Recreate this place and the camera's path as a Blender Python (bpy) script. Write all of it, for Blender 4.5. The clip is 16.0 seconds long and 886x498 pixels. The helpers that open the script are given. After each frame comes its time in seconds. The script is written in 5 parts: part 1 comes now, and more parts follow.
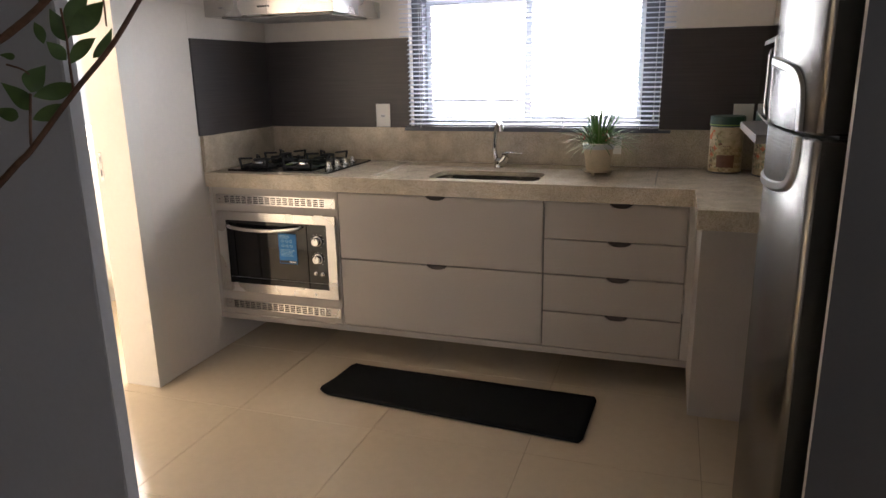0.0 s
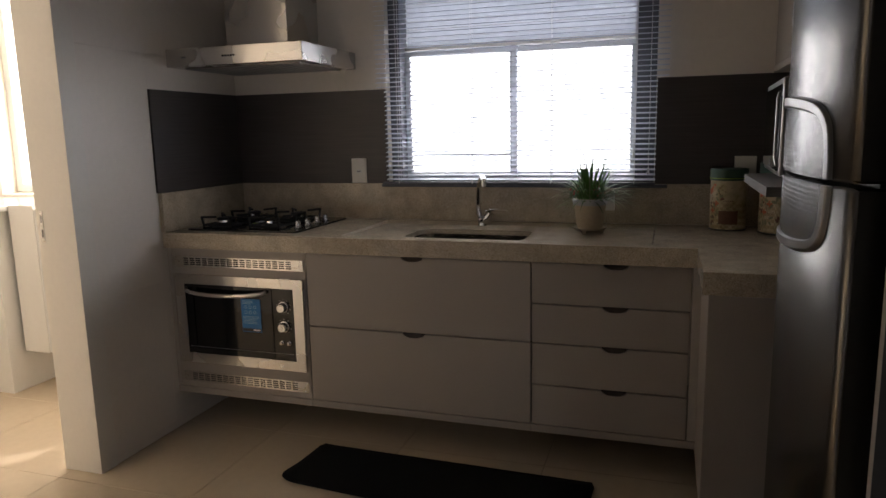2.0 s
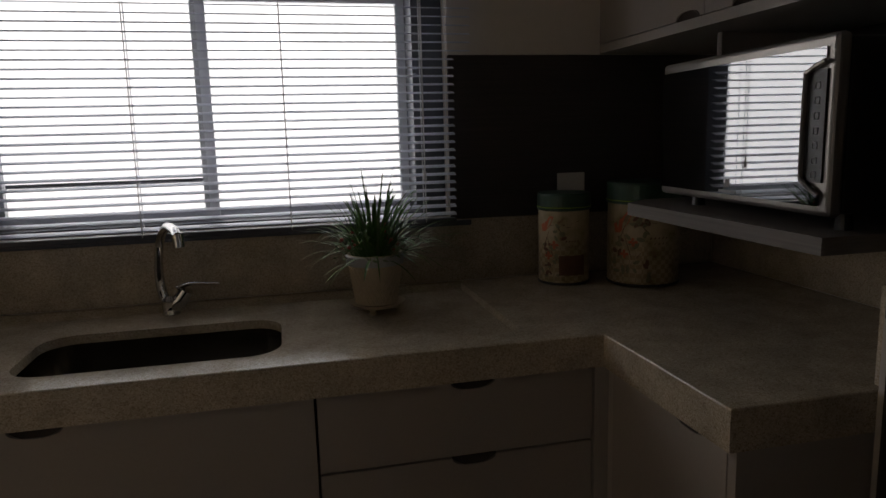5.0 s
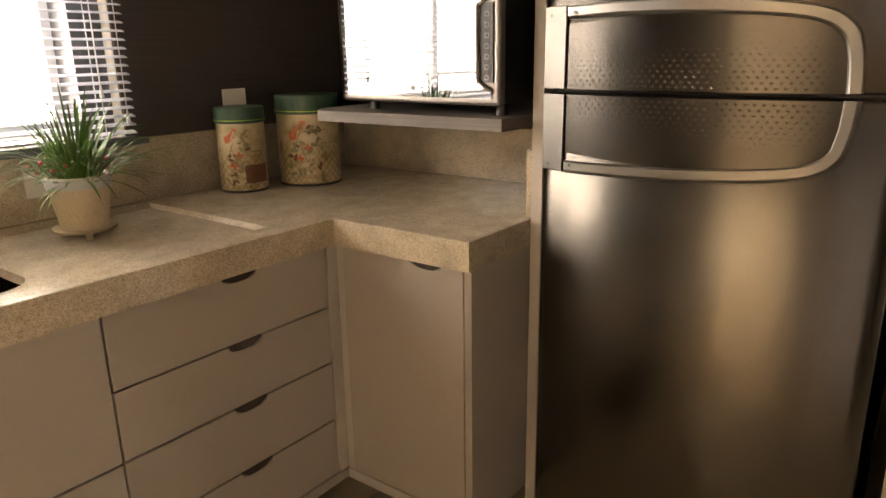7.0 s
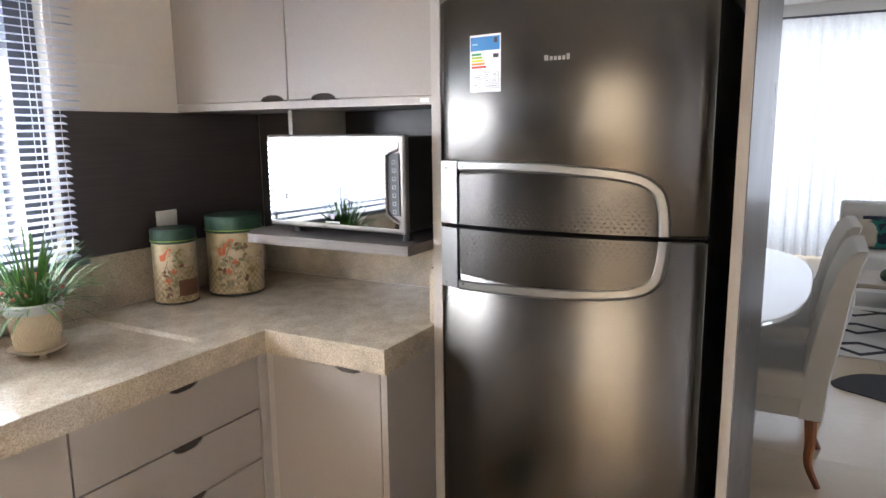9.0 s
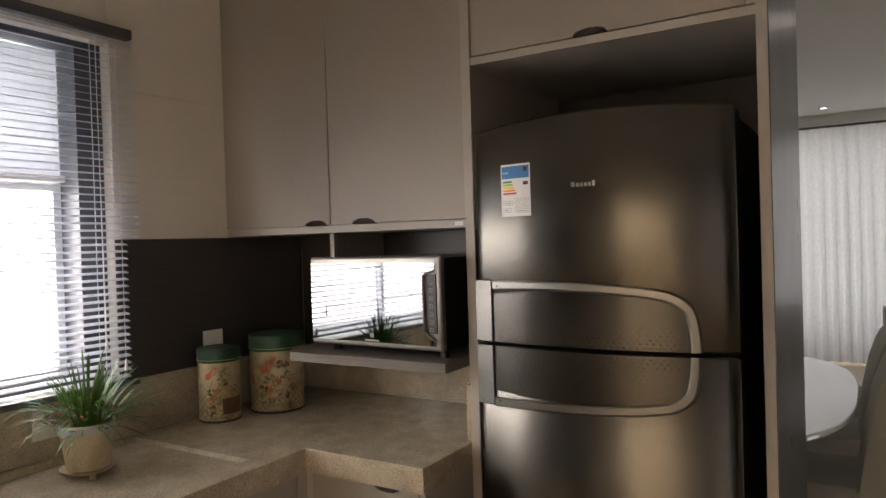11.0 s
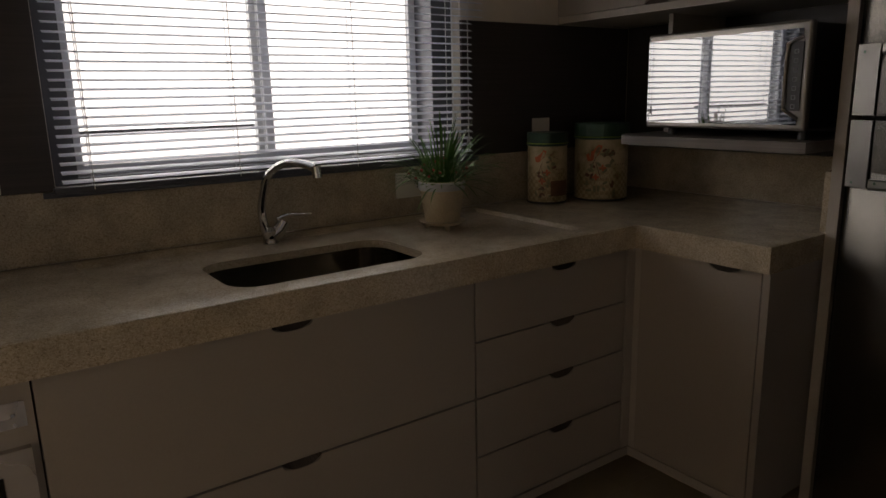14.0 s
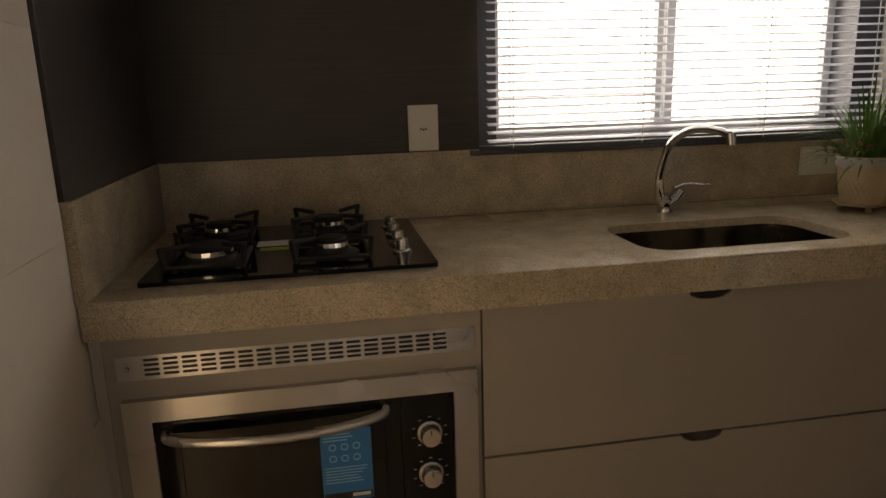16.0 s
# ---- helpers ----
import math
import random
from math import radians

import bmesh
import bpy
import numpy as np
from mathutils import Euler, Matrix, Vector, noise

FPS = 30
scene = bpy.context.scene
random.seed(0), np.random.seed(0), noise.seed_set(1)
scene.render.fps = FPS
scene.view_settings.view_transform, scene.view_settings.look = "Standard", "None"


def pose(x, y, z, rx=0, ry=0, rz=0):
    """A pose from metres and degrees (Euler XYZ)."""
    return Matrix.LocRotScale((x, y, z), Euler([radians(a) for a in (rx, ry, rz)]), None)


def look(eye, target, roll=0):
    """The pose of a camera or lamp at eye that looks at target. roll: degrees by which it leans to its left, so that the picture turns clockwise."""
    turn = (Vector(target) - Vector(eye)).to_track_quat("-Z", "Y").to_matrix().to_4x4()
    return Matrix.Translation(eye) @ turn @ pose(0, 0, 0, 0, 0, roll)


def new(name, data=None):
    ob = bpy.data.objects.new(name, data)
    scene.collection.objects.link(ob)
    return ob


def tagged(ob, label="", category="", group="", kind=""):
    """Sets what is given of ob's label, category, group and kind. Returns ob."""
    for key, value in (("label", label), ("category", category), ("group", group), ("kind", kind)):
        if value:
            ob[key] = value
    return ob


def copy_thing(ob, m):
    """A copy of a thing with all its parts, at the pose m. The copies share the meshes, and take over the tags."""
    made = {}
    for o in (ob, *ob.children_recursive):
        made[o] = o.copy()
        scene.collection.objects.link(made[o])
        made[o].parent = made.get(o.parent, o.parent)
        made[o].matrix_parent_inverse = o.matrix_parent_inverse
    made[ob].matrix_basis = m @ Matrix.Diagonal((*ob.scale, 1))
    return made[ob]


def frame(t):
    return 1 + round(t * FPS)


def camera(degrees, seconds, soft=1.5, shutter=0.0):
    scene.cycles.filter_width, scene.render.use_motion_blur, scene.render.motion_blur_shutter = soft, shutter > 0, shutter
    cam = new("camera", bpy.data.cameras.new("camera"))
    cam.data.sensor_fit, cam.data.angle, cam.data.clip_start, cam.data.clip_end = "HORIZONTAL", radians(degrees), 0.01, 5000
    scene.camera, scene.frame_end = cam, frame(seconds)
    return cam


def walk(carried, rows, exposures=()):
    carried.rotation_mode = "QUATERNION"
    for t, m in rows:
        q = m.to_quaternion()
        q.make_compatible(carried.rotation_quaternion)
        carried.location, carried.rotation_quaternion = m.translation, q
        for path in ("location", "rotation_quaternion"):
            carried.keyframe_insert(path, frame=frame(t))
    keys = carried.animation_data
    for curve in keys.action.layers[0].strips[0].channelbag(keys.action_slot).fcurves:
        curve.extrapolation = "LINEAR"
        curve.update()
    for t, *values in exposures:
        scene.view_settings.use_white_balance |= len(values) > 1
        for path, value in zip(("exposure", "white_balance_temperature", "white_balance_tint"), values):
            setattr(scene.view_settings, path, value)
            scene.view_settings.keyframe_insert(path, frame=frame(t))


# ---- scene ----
cam = camera(65.7, 16.0)
PATH = [
    (0, (2.116, -3.35, 1.347), (1.498, -1.515, 0.846), -1.0),
    (0.5, (2.13, -3.351, 1.38), (1.505, -1.497, 0.961), -1.0),
    (1, (2.131, -3.339, 1.36), (1.506, -1.471, 1.015), -1.0),
    (1.5, (2.132, -3.265, 1.319), (1.505, -1.394, 0.99), -1.1),
    (2, (2.097, -3.068, 1.305), (1.483, -1.194, 0.971), -1.2),
    (2.5, (2.076, -2.845, 1.32), (1.53, -0.95, 0.987), -1.3),
    (3, (2.11, -2.555, 1.298), (1.75, -0.617, 0.962), -1.3),
    (3.2, (2.105, -2.475, 1.297), (1.826, -0.523, 0.959), -1.3),
    (5.3, (1.49, -1.793, 1.304), (2.158, 0.066, 0.99), -0.3),
    (5.5, (1.432, -1.781, 1.291), (2.268, 0.013, 1.001), 0.6),
    (6, (1.321, -1.779, 1.288), (2.54, -0.219, 1.006), 0.1),
    (6.5, (1.169, -1.805, 1.29), (2.644, -0.496, 0.957), -0.7),
    (7, (1.072, -1.81, 1.279), (2.606, -0.649, 0.732), -0.9),
    (7.5, (0.944, -1.807, 1.325), (2.522, -0.745, 0.705), -1.0),
    (8, (0.844, -1.825, 1.384), (2.475, -0.855, 0.752), -1.1),
    (8.5, (0.824, -1.898, 1.419), (2.503, -0.955, 0.881), -0.8),
    (9, (0.821, -1.954, 1.446), (2.547, -1.005, 1.104), -0.6),
    (9.5, (0.818, -1.983, 1.492), (2.56, -1.021, 1.287), -1.0),
    (9.7, (0.808, -1.989, 1.5), (2.554, -1.028, 1.345), -1.1),
    (11.8, (0.704, -1.965, 1.41), (2.347, -0.826, 1.459), -1.4),
    (12, (0.686, -1.947, 1.365), (2.303, -0.773, 1.426), -1.2),
    (12.5, (0.676, -1.919, 1.312), (2.213, -0.645, 1.205), -0.9),
    (13, (0.663, -1.9, 1.279), (2.094, -0.536, 0.976), -0.9),
    (13.5, (0.657, -1.885, 1.274), (1.944, -0.404, 0.884), -1.0),
    (14, (0.637, -1.873, 1.272), (1.765, -0.279, 0.837), -1.3),
    (14.5, (0.594, -1.857, 1.273), (1.564, -0.167, 0.82), -1.4),
    (15, (0.526, -1.841, 1.266), (1.325, -0.064, 0.817), -1.4),
    (15.5, (0.458, -1.82, 1.253), (1.041, 0.042, 0.813), -1.5),
    (16, (0.418, -1.792, 1.229), (0.746, 0.128, 0.775), -1.7),
]
EXPOSURES = [(0, 0.06, 6400, 14), (0.8, -0.28, 6400, 14), (1.6, -0.98, 6500, 14), (2.4, -1.6, 6600, 14), (3.2, -1.78, 6700, 13), (5.3, -2.85, 6900, 13), (6.0, -2.4, 7500, 14),
             (6.5, -1.0, 8300, 15), (7.0, 0.3, 9100, 17), (7.6, 1.42, 7700, 15), (8.4, 1.42, 6500, 13), (9.0, 0.98, 6000, 12), (9.7, 0.28, 6000, 12),
             (11.8, -0.7, 7900, 14), (12.5, -1.28, 7400, 14), (13.2, -1.98, 7200, 14), (14.5, -2.45, 7600, 15), (15.2, -2.15, 8000, 15), (16, -1.5, 8800, 15)]
SLAT_TILT = 15
walk(cam, [(t, look(eye, target, roll)) for t, eye, target, roll in PATH], EXPOSURES)

# ---- world, sun, lamps ----
SUN_DIR = Vector((0.46, 0.42, -0.78)).normalized()
world = bpy.data.worlds.new("world")
scene.world = world
world.use_nodes = True
wn = world.node_tree
sky = wn.nodes.new("ShaderNodeTexSky")
sky.sky_type = "NISHITA"
sky.sun_disc = False
sky.sun_elevation = math.asin(-SUN_DIR.z)
sky.sun_rotation = math.atan2(-SUN_DIR.x, -SUN_DIR.y)
wn.links.new(sky.outputs[0], wn.nodes["Background"].inputs[0])
wn.nodes["Background"].inputs[1].default_value = 0.14
sun = new("sun", bpy.data.lights.new("sun", "SUN"))
sun.data.energy, sun.data.angle, sun.data.color = 5.0, radians(0.5), (1.0, 0.95, 0.88)
sun.matrix_world = look((0, 0, 20), Vector((0, 0, 20)) + SUN_DIR)


def window_lamp(name, eye, aim, w, h, watts, colour):
    ob = new(name, bpy.data.lights.new(name, "AREA"))
    ob.data.shape, ob.data.size, ob.data.size_y = "RECTANGLE", w, h
    ob.data.energy, ob.data.color = watts, colour
    ob.matrix_world = look(eye, aim)
    return ob


window_lamp("window_lamp", (1.24, 0.31, 1.43), (1.24, 0, 1.565), 1.80, 0.84, 72, (0.96, 0.975, 1.0))
window_lamp("shutter_lamp", (1.43, 0.3, 1.93), (1.43, 0, 1.99), 1.10, 0.40, 12, (0.90, 0.95, 1.0))
window_lamp("laundry_lamp", (-1.0, 0.3, 1.62), (-1.0, 0, 1.62), 1.3, 1.15, 180, (1.0, 0.915, 0.80))
window_lamp("living_lamp", (9.75, -2.6, 1.4), (9.0, -2.6, 1.4), 4.6, 2.2, 80, (0.95, 0.97, 1.0))

# Added fill lamp at an unseen south opening, brightening the dining side
window_lamp("south_fill_lamp", (5.1, -6.5, 1.3), (5.1, -6.0, 1.3), 0.9, 2.1, 22, (0.90, 0.94, 1.0))


# ---- materials ----
def material(name, colour, rough=0.5, metal=0.0, fine=60.0, coarse=3.0, amount=0.12, bump=0.05, stretch=(1, 1, 1), rough_var=0.1,
             aniso=0.0, turn=0.25, coat=0.0, spec=0.5, by_object=0.0):
    """Colour with variation at a fine and a coarse scale, uneven gloss and a fine relief."""
    m = bpy.data.materials.new(name)
    m.use_nodes = True
    nt, lk = m.node_tree, m.node_tree.links
    b = nt.nodes["Principled BSDF"]
    tc = nt.nodes.new("ShaderNodeTexCoord")
    mp = nt.nodes.new("ShaderNodeMapping")
    mp.inputs["Scale"].default_value = stretch
    lk.new(tc.outputs["Object"], mp.inputs[0])
    n1, n2 = nt.nodes.new("ShaderNodeTexNoise"), nt.nodes.new("ShaderNodeTexNoise")
    n1.inputs["Scale"].default_value, n1.inputs["Detail"].default_value = fine, 6
    n2.inputs["Scale"].default_value, n2.inputs["Detail"].default_value = coarse, 3
    lk.new(mp.outputs[0], n1.inputs[0]), lk.new(tc.outputs["Object"], n2.inputs[0])
    add = nt.nodes.new("ShaderNodeMath")
    add.operation = "ADD"
    lk.new(n1.outputs[0], add.inputs[0]), lk.new(n2.outputs[0], add.inputs[1])
    last = add.outputs[0]
    if by_object:
        oi = nt.nodes.new("ShaderNodeObjectInfo")
        mu = nt.nodes.new("ShaderNodeMath")
        mu.operation, mu.inputs[1].default_value, mu.inputs[2].default_value = "MULTIPLY_ADD", by_object, -by_object / 2
        ad = nt.nodes.new("ShaderNodeMath")
        ad.operation = "ADD"
        lk.new(oi.outputs["Random"], mu.inputs[0]), lk.new(mu.outputs[0], ad.inputs[0]), lk.new(last, ad.inputs[1])
        last = ad.outputs[0]
    ramp = nt.nodes.new("ShaderNodeMapRange")
    ramp.inputs["From Min"].default_value, ramp.inputs["From Max"].default_value = 0.6, 1.4
    ramp.inputs["To Min"].default_value, ramp.inputs["To Max"].default_value = 1 - amount, 1 + amount
    lk.new(last, ramp.inputs[0])
    mix = nt.nodes.new("ShaderNodeVectorMath")
    mix.operation = "SCALE"
    mix.inputs[0].default_value = colour
    lk.new(ramp.outputs[0], mix.inputs["Scale"])
    lk.new(mix.outputs[0], b.inputs["Base Color"])
    rr = nt.nodes.new("ShaderNodeMapRange")
    rr.inputs["From Min"].default_value, rr.inputs["From Max"].default_value = 0.3, 0.7
    rr.inputs["To Min"].default_value, rr.inputs["To Max"].default_value = max(rough * (1 - rough_var), 0.0), min(rough * (1 + rough_var), 1.0)
    lk.new(n2.outputs[0], rr.inputs[0])
    lk.new(rr.outputs[0], b.inputs["Roughness"])
    b.inputs["Metallic"].default_value = metal
    b.inputs["Anisotropic"].default_value = aniso
    b.inputs["Anisotropic Rotation"].default_value = turn if aniso else 0
    b.inputs["Coat Weight"].default_value = coat
    b.inputs["Specular IOR Level"].default_value = spec
    if bump:
        bp = nt.nodes.new("ShaderNodeBump")
        bp.inputs["Strength"].default_value, bp.inputs["Distance"].default_value = bump, 0.002
        lk.new(n1.outputs[0], bp.inputs["Height"])
        lk.new(bp.outputs[0], b.inputs["Normal"])
    return m


def granite(name):
    m = material(name, (0.46, 0.39, 0.30), 0.15, fine=90, coarse=5, amount=0.2, bump=0.02)
    nt, lk = m.node_tree, m.node_tree.links
    b = nt.nodes["Principled BSDF"]
    tc = nt.nodes.new("ShaderNodeTexCoord")
    v = nt.nodes.new("ShaderNodeTexVoronoi")
    v.inputs["Scale"].default_value = 460
    n = nt.nodes.new("ShaderNodeTexNoise")
    n.inputs["Scale"].default_value, n.inputs["Detail"].default_value = 170, 4
    lk.new(tc.outputs["Object"], v.inputs["Vector"]), lk.new(tc.outputs["Object"], n.inputs["Vector"])
    r = nt.nodes.new("ShaderNodeValToRGB")
    e = r.color_ramp.elements
    e[0].position, e[0].color = 0.12, (0.25, 0.19, 0.135, 1)
    e[1].position, e[1].color = 0.95, (0.68, 0.60, 0.475, 1)
    for p, c in ((0.26, (0.40, 0.325, 0.225, 1)), (0.42, (0.50, 0.42, 0.31, 1)), (0.70, (0.58, 0.495, 0.375, 1))):
        x = e.new(p)
        x.color = c
    sep = nt.nodes.new("ShaderNodeSeparateColor")
    lk.new(v.outputs["Color"], sep.inputs[0])
    mx = nt.nodes.new("ShaderNodeMath")
    mx.operation = "MULTIPLY_ADD"
    mx.inputs[1].default_value, mx.inputs[2].default_value = 0.62, 0.0
    lk.new(sep.outputs[0], mx.inputs[0])
    ad = nt.nodes.new("ShaderNodeMath")
    ad.operation = "MULTIPLY_ADD"
    ad.inputs[1].default_value = 0.45
    lk.new(n.outputs[0], ad.inputs[0]), lk.new(mx.outputs[0], ad.inputs[2])
    lk.new(ad.outputs[0], r.inputs[0])
    big = nt.nodes.new("ShaderNodeTexNoise")
    big.inputs["Scale"].default_value, big.inputs["Detail"].default_value = 14, 5
    lk.new(tc.outputs["Object"], big.inputs["Vector"])
    sc = nt.nodes.new("ShaderNodeMapRange")
    sc.inputs["From Min"].default_value, sc.inputs["From Max"].default_value = 0.3, 0.7
    sc.inputs["To Min"].default_value, sc.inputs["To Max"].default_value = 0.82, 1.12
    lk.new(big.outputs[0], sc.inputs[0])
    out = nt.nodes.new("ShaderNodeVectorMath")
    out.operation = "SCALE"
    lk.new(r.outputs[0], out.inputs[0]), lk.new(sc.outputs[0], out.inputs["Scale"])
    lk.new(out.outputs[0], b.inputs["Base Color"])
    return m


def see_through(name, colour, clear, translucent=0.5):
    """Cloth or plastic that lets light pass, some of it straight."""
    m = bpy.data.materials.new(name)
    m.use_nodes = True
    nt, lk = m.node_tree, m.node_tree.links
    out = nt.nodes["Material Output"]
    d, tr, tp = nt.nodes["Principled BSDF"], nt.nodes.new("ShaderNodeBsdfTranslucent"), nt.nodes.new("ShaderNodeBsdfTransparent")
    tc, n = nt.nodes.new("ShaderNodeTexCoord"), nt.nodes.new("ShaderNodeTexNoise")
    n.inputs["Scale"].default_value = 30
    lk.new(tc.outputs["Object"], n.inputs[0])
    mr = nt.nodes.new("ShaderNodeMapRange")
    mr.inputs["To Min"].default_value, mr.inputs["To Max"].default_value = 0.85, 1.1
    lk.new(n.outputs[0], mr.inputs[0])
    vs = nt.nodes.new("ShaderNodeVectorMath")
    vs.operation = "SCALE"
    vs.inputs[0].default_value = colour
    lk.new(mr.outputs[0], vs.inputs["Scale"])
    lk.new(vs.outputs[0], d.inputs["Base Color"]), lk.new(vs.outputs[0], tr.inputs["Color"])
    d.inputs["Roughness"].default_value = 0.8
    m1, m2 = nt.nodes.new("ShaderNodeMixShader"), nt.nodes.new("ShaderNodeMixShader")
    m1.inputs[0].default_value, m2.inputs[0].default_value = translucent, clear
    lk.new(d.outputs[0], m1.inputs[1]), lk.new(tr.outputs[0], m1.inputs[2])
    lk.new(m1.outputs[0], m2.inputs[1]), lk.new(tp.outputs[0], m2.inputs[2])
    lk.new(m2.outputs[0], out.inputs[0])
    return m


def glowing(name, colour, strength):
    m = bpy.data.materials.new(name)
    m.use_nodes = True
    b = m.node_tree.nodes["Principled BSDF"]
    b.inputs["Emission Color"].default_value = (*colour, 1)
    b.inputs["Emission Strength"].default_value = strength
    return m


def printed_tin(name):
    """Cream tin print with faded leaves, brown flowers and a checked lower part."""
    m = material(name, (0.62, 0.50, 0.30), 0.4, fine=40, coarse=9, amount=0.25, bump=0.02)
    nt, lk = m.node_tree, m.node_tree.links
    b = nt.nodes["Principled BSDF"]
    tc = nt.nodes.new("ShaderNodeTexCoord")
    v = nt.nodes.new("ShaderNodeTexVoronoi")
    v.inputs["Scale"].default_value = 55
    n = nt.nodes.new("ShaderNodeTexNoise")
    n.inputs["Scale"].default_value, n.inputs["Detail"].default_value = 26, 4
    lk.new(tc.outputs["Object"], v.inputs["Vector"]), lk.new(tc.outputs["Object"], n.inputs["Vector"])
    r = nt.nodes.new("ShaderNodeValToRGB")
    e = r.color_ramp.elements
    e[0].position, e[0].color = 0.31, (0.24, 0.15, 0.075, 1)
    e[1].position, e[1].color = 0.60, (0.54, 0.44, 0.285, 1)
    for p, c in ((0.37, (0.36, 0.31, 0.16, 1)), (0.43, (0.42, 0.34, 0.205, 1))):
        x = e.new(p)
        x.color = c
    lk.new(n.outputs[0], r.inputs[0])
    ch = nt.nodes.new("ShaderNodeTexChecker")
    ch.inputs["Scale"].default_value = 85
    ch.inputs["Color1"].default_value, ch.inputs["Color2"].default_value = (1, 1, 1, 1), (0.72, 0.66, 0.55, 1)
    lk.new(tc.outputs["Object"], ch.inputs["Vector"])
    sp = nt.nodes.new("ShaderNodeSeparateXYZ")
    lk.new(tc.outputs["Object"], sp.inputs[0])
    zr = nt.nodes.new("ShaderNodeMapRange")
    zr.inputs["From Min"].default_value, zr.inputs["From Max"].default_value = 0.13, 0.09
    lk.new(sp.outputs[2], zr.inputs[0])
    mm = nt.nodes.new("ShaderNodeMix")
    mm.data_type, mm.blend_type = "RGBA", "MULTIPLY"
    lk.new(zr.outputs[0], mm.inputs[0]), lk.new(r.outputs[0], mm.inputs[6]), lk.new(ch.outputs[0], mm.inputs[7])
    lk.new(mm.outputs[2], b.inputs["Base Color"])
    return m


GRANITE = granite("granite")
GREIGE = material("greige_laminate", (0.385, 0.34, 0.295), 0.42, fine=140, coarse=2, amount=0.04, bump=0.03)
GREIGE_EDGE = material("greige_edge", (0.46, 0.42, 0.375), 0.45, fine=60, coarse=4, amount=0.10, bump=0.08, stretch=(8, 8, 0.6))
DARK_WOOD = material("dark_wood_laminate", (0.062, 0.052, 0.049), 0.38, fine=7, coarse=2, amount=0.35, bump=0.10, stretch=(0.5, 0.5, 26))
SHELF_WOOD = material("grey_wood_laminate", (0.155, 0.135, 0.12), 0.45, fine=8, coarse=2, amount=0.35, bump=0.10, stretch=(3, 0.5, 30))
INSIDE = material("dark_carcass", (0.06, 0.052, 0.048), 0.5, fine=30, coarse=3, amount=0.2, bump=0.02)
PAINT = material("white_paint", (0.785, 0.73, 0.645), 0.6, fine=180, coarse=1.5, amount=0.03, bump=0.03)
WALL_TILE = material("white_wall_tile", (0.80, 0.74, 0.665), 0.42, fine=40, coarse=1.2, amount=0.03, bump=0.01, by_object=0.15)
CEILING = material("ceiling_paint", (0.80, 0.80, 0.79), 0.75, fine=120, coarse=1, amount=0.02, bump=0.02)
FLOOR_TILE = material("polished_cream_tile", (0.58, 0.475, 0.345), 0.16, fine=24, coarse=1.6, amount=0.05, bump=0.006, by_object=0.25)
GROUT = material("grout", (0.33, 0.27, 0.19), 0.8, fine=200, coarse=6, amount=0.2, bump=0.1)
GREY_PANEL = material("grey_panel", (0.50, 0.51, 0.58), 0.5, fine=120, coarse=2, amount=0.04, bump=0.03)
BACKLIT_FACE = material("backlit_dark_face", (0.075, 0.073, 0.08), 0.30, fine=100, coarse=3, amount=0.05, bump=0.02)
GREY_EDGE = material("grey_panel_edge", (0.60, 0.61, 0.66), 0.45, fine=100, coarse=3, amount=0.05, bump=0.03)
STEEL = material("brushed_steel", (0.62, 0.60, 0.575), 0.27, metal=1, fine=5, coarse=3, amount=0.05, bump=0.03, stretch=(1, 60, 60), aniso=0.75)
FRIDGE_STEEL = material("fridge_steel", (0.138, 0.129, 0.116), 0.27, metal=1, fine=5, coarse=2, amount=0.0, bump=0, stretch=(0.1, 0.1, 300), rough_var=0.0, aniso=0.5)
FRIDGE_DARK = material("dark_brushed_steel", (0.088, 0.082, 0.075), 0.27, metal=1, fine=5, coarse=2, amount=0.0, bump=0, stretch=(0.1, 0.1, 300), rough_var=0.0, aniso=0.5)
DOOR_SIDE = material("grey_door_side", (0.04, 0.039, 0.038), 0.3, metal=0.5, fine=90, coarse=5, amount=0.08, bump=0.01)
CAP_STEEL = material("brushed_cap", (0.17, 0.163, 0.152), 0.34, metal=1, fine=5, coarse=2, amount=0.04, bump=0, stretch=(0.1, 300, 0.1), rough_var=0.0, aniso=0.6)
SATIN = material("satin_silver", (0.66, 0.65, 0.63), 0.24, metal=0.9, fine=80, coarse=5, amount=0.04, bump=0.01)
GRIP_METAL = material("dull_grip_metal", (0.28, 0.27, 0.255), 0.36, metal=0.9, fine=80, coarse=5, amount=0.04, bump=0.01)
FASCIA = material("warm_grey_fascia", (0.27, 0.25, 0.23), 0.3, metal=0.8, fine=80, coarse=5, amount=0.04, bump=0.01)
CHROME = material("chrome", (0.62, 0.62, 0.62), 0.05, metal=1, fine=20, coarse=8, amount=0.02, bump=0)
SINK_STEEL = material("sink_steel", (0.34, 0.325, 0.30), 0.06, metal=1, fine=26, coarse=9, amount=0.12, bump=0.8)
BLACK = material("black_plastic", (0.014, 0.014, 0.015), 0.35, fine=90, coarse=5, amount=0.15, bump=0.03)
IRON = material("cast_iron", (0.018, 0.018, 0.018), 0.6, fine=220, coarse=20, amount=0.25, bump=0.2)
BLACK_GLASS = material("black_glass", (0.006, 0.006, 0.007), 0.07, fine=50, coarse=6, amount=0.1, bump=0, spec=0.4)
MIRROR = material("mirror_glass", (0.38, 0.39, 0.40), 0.03, metal=1, fine=20, coarse=5, amount=0.02, bump=0)
SLAT = material("blind_slat", (0.66, 0.69, 0.77), 0.38, metal=0.25, fine=60, coarse=4, amount=0.05, bump=0.01)
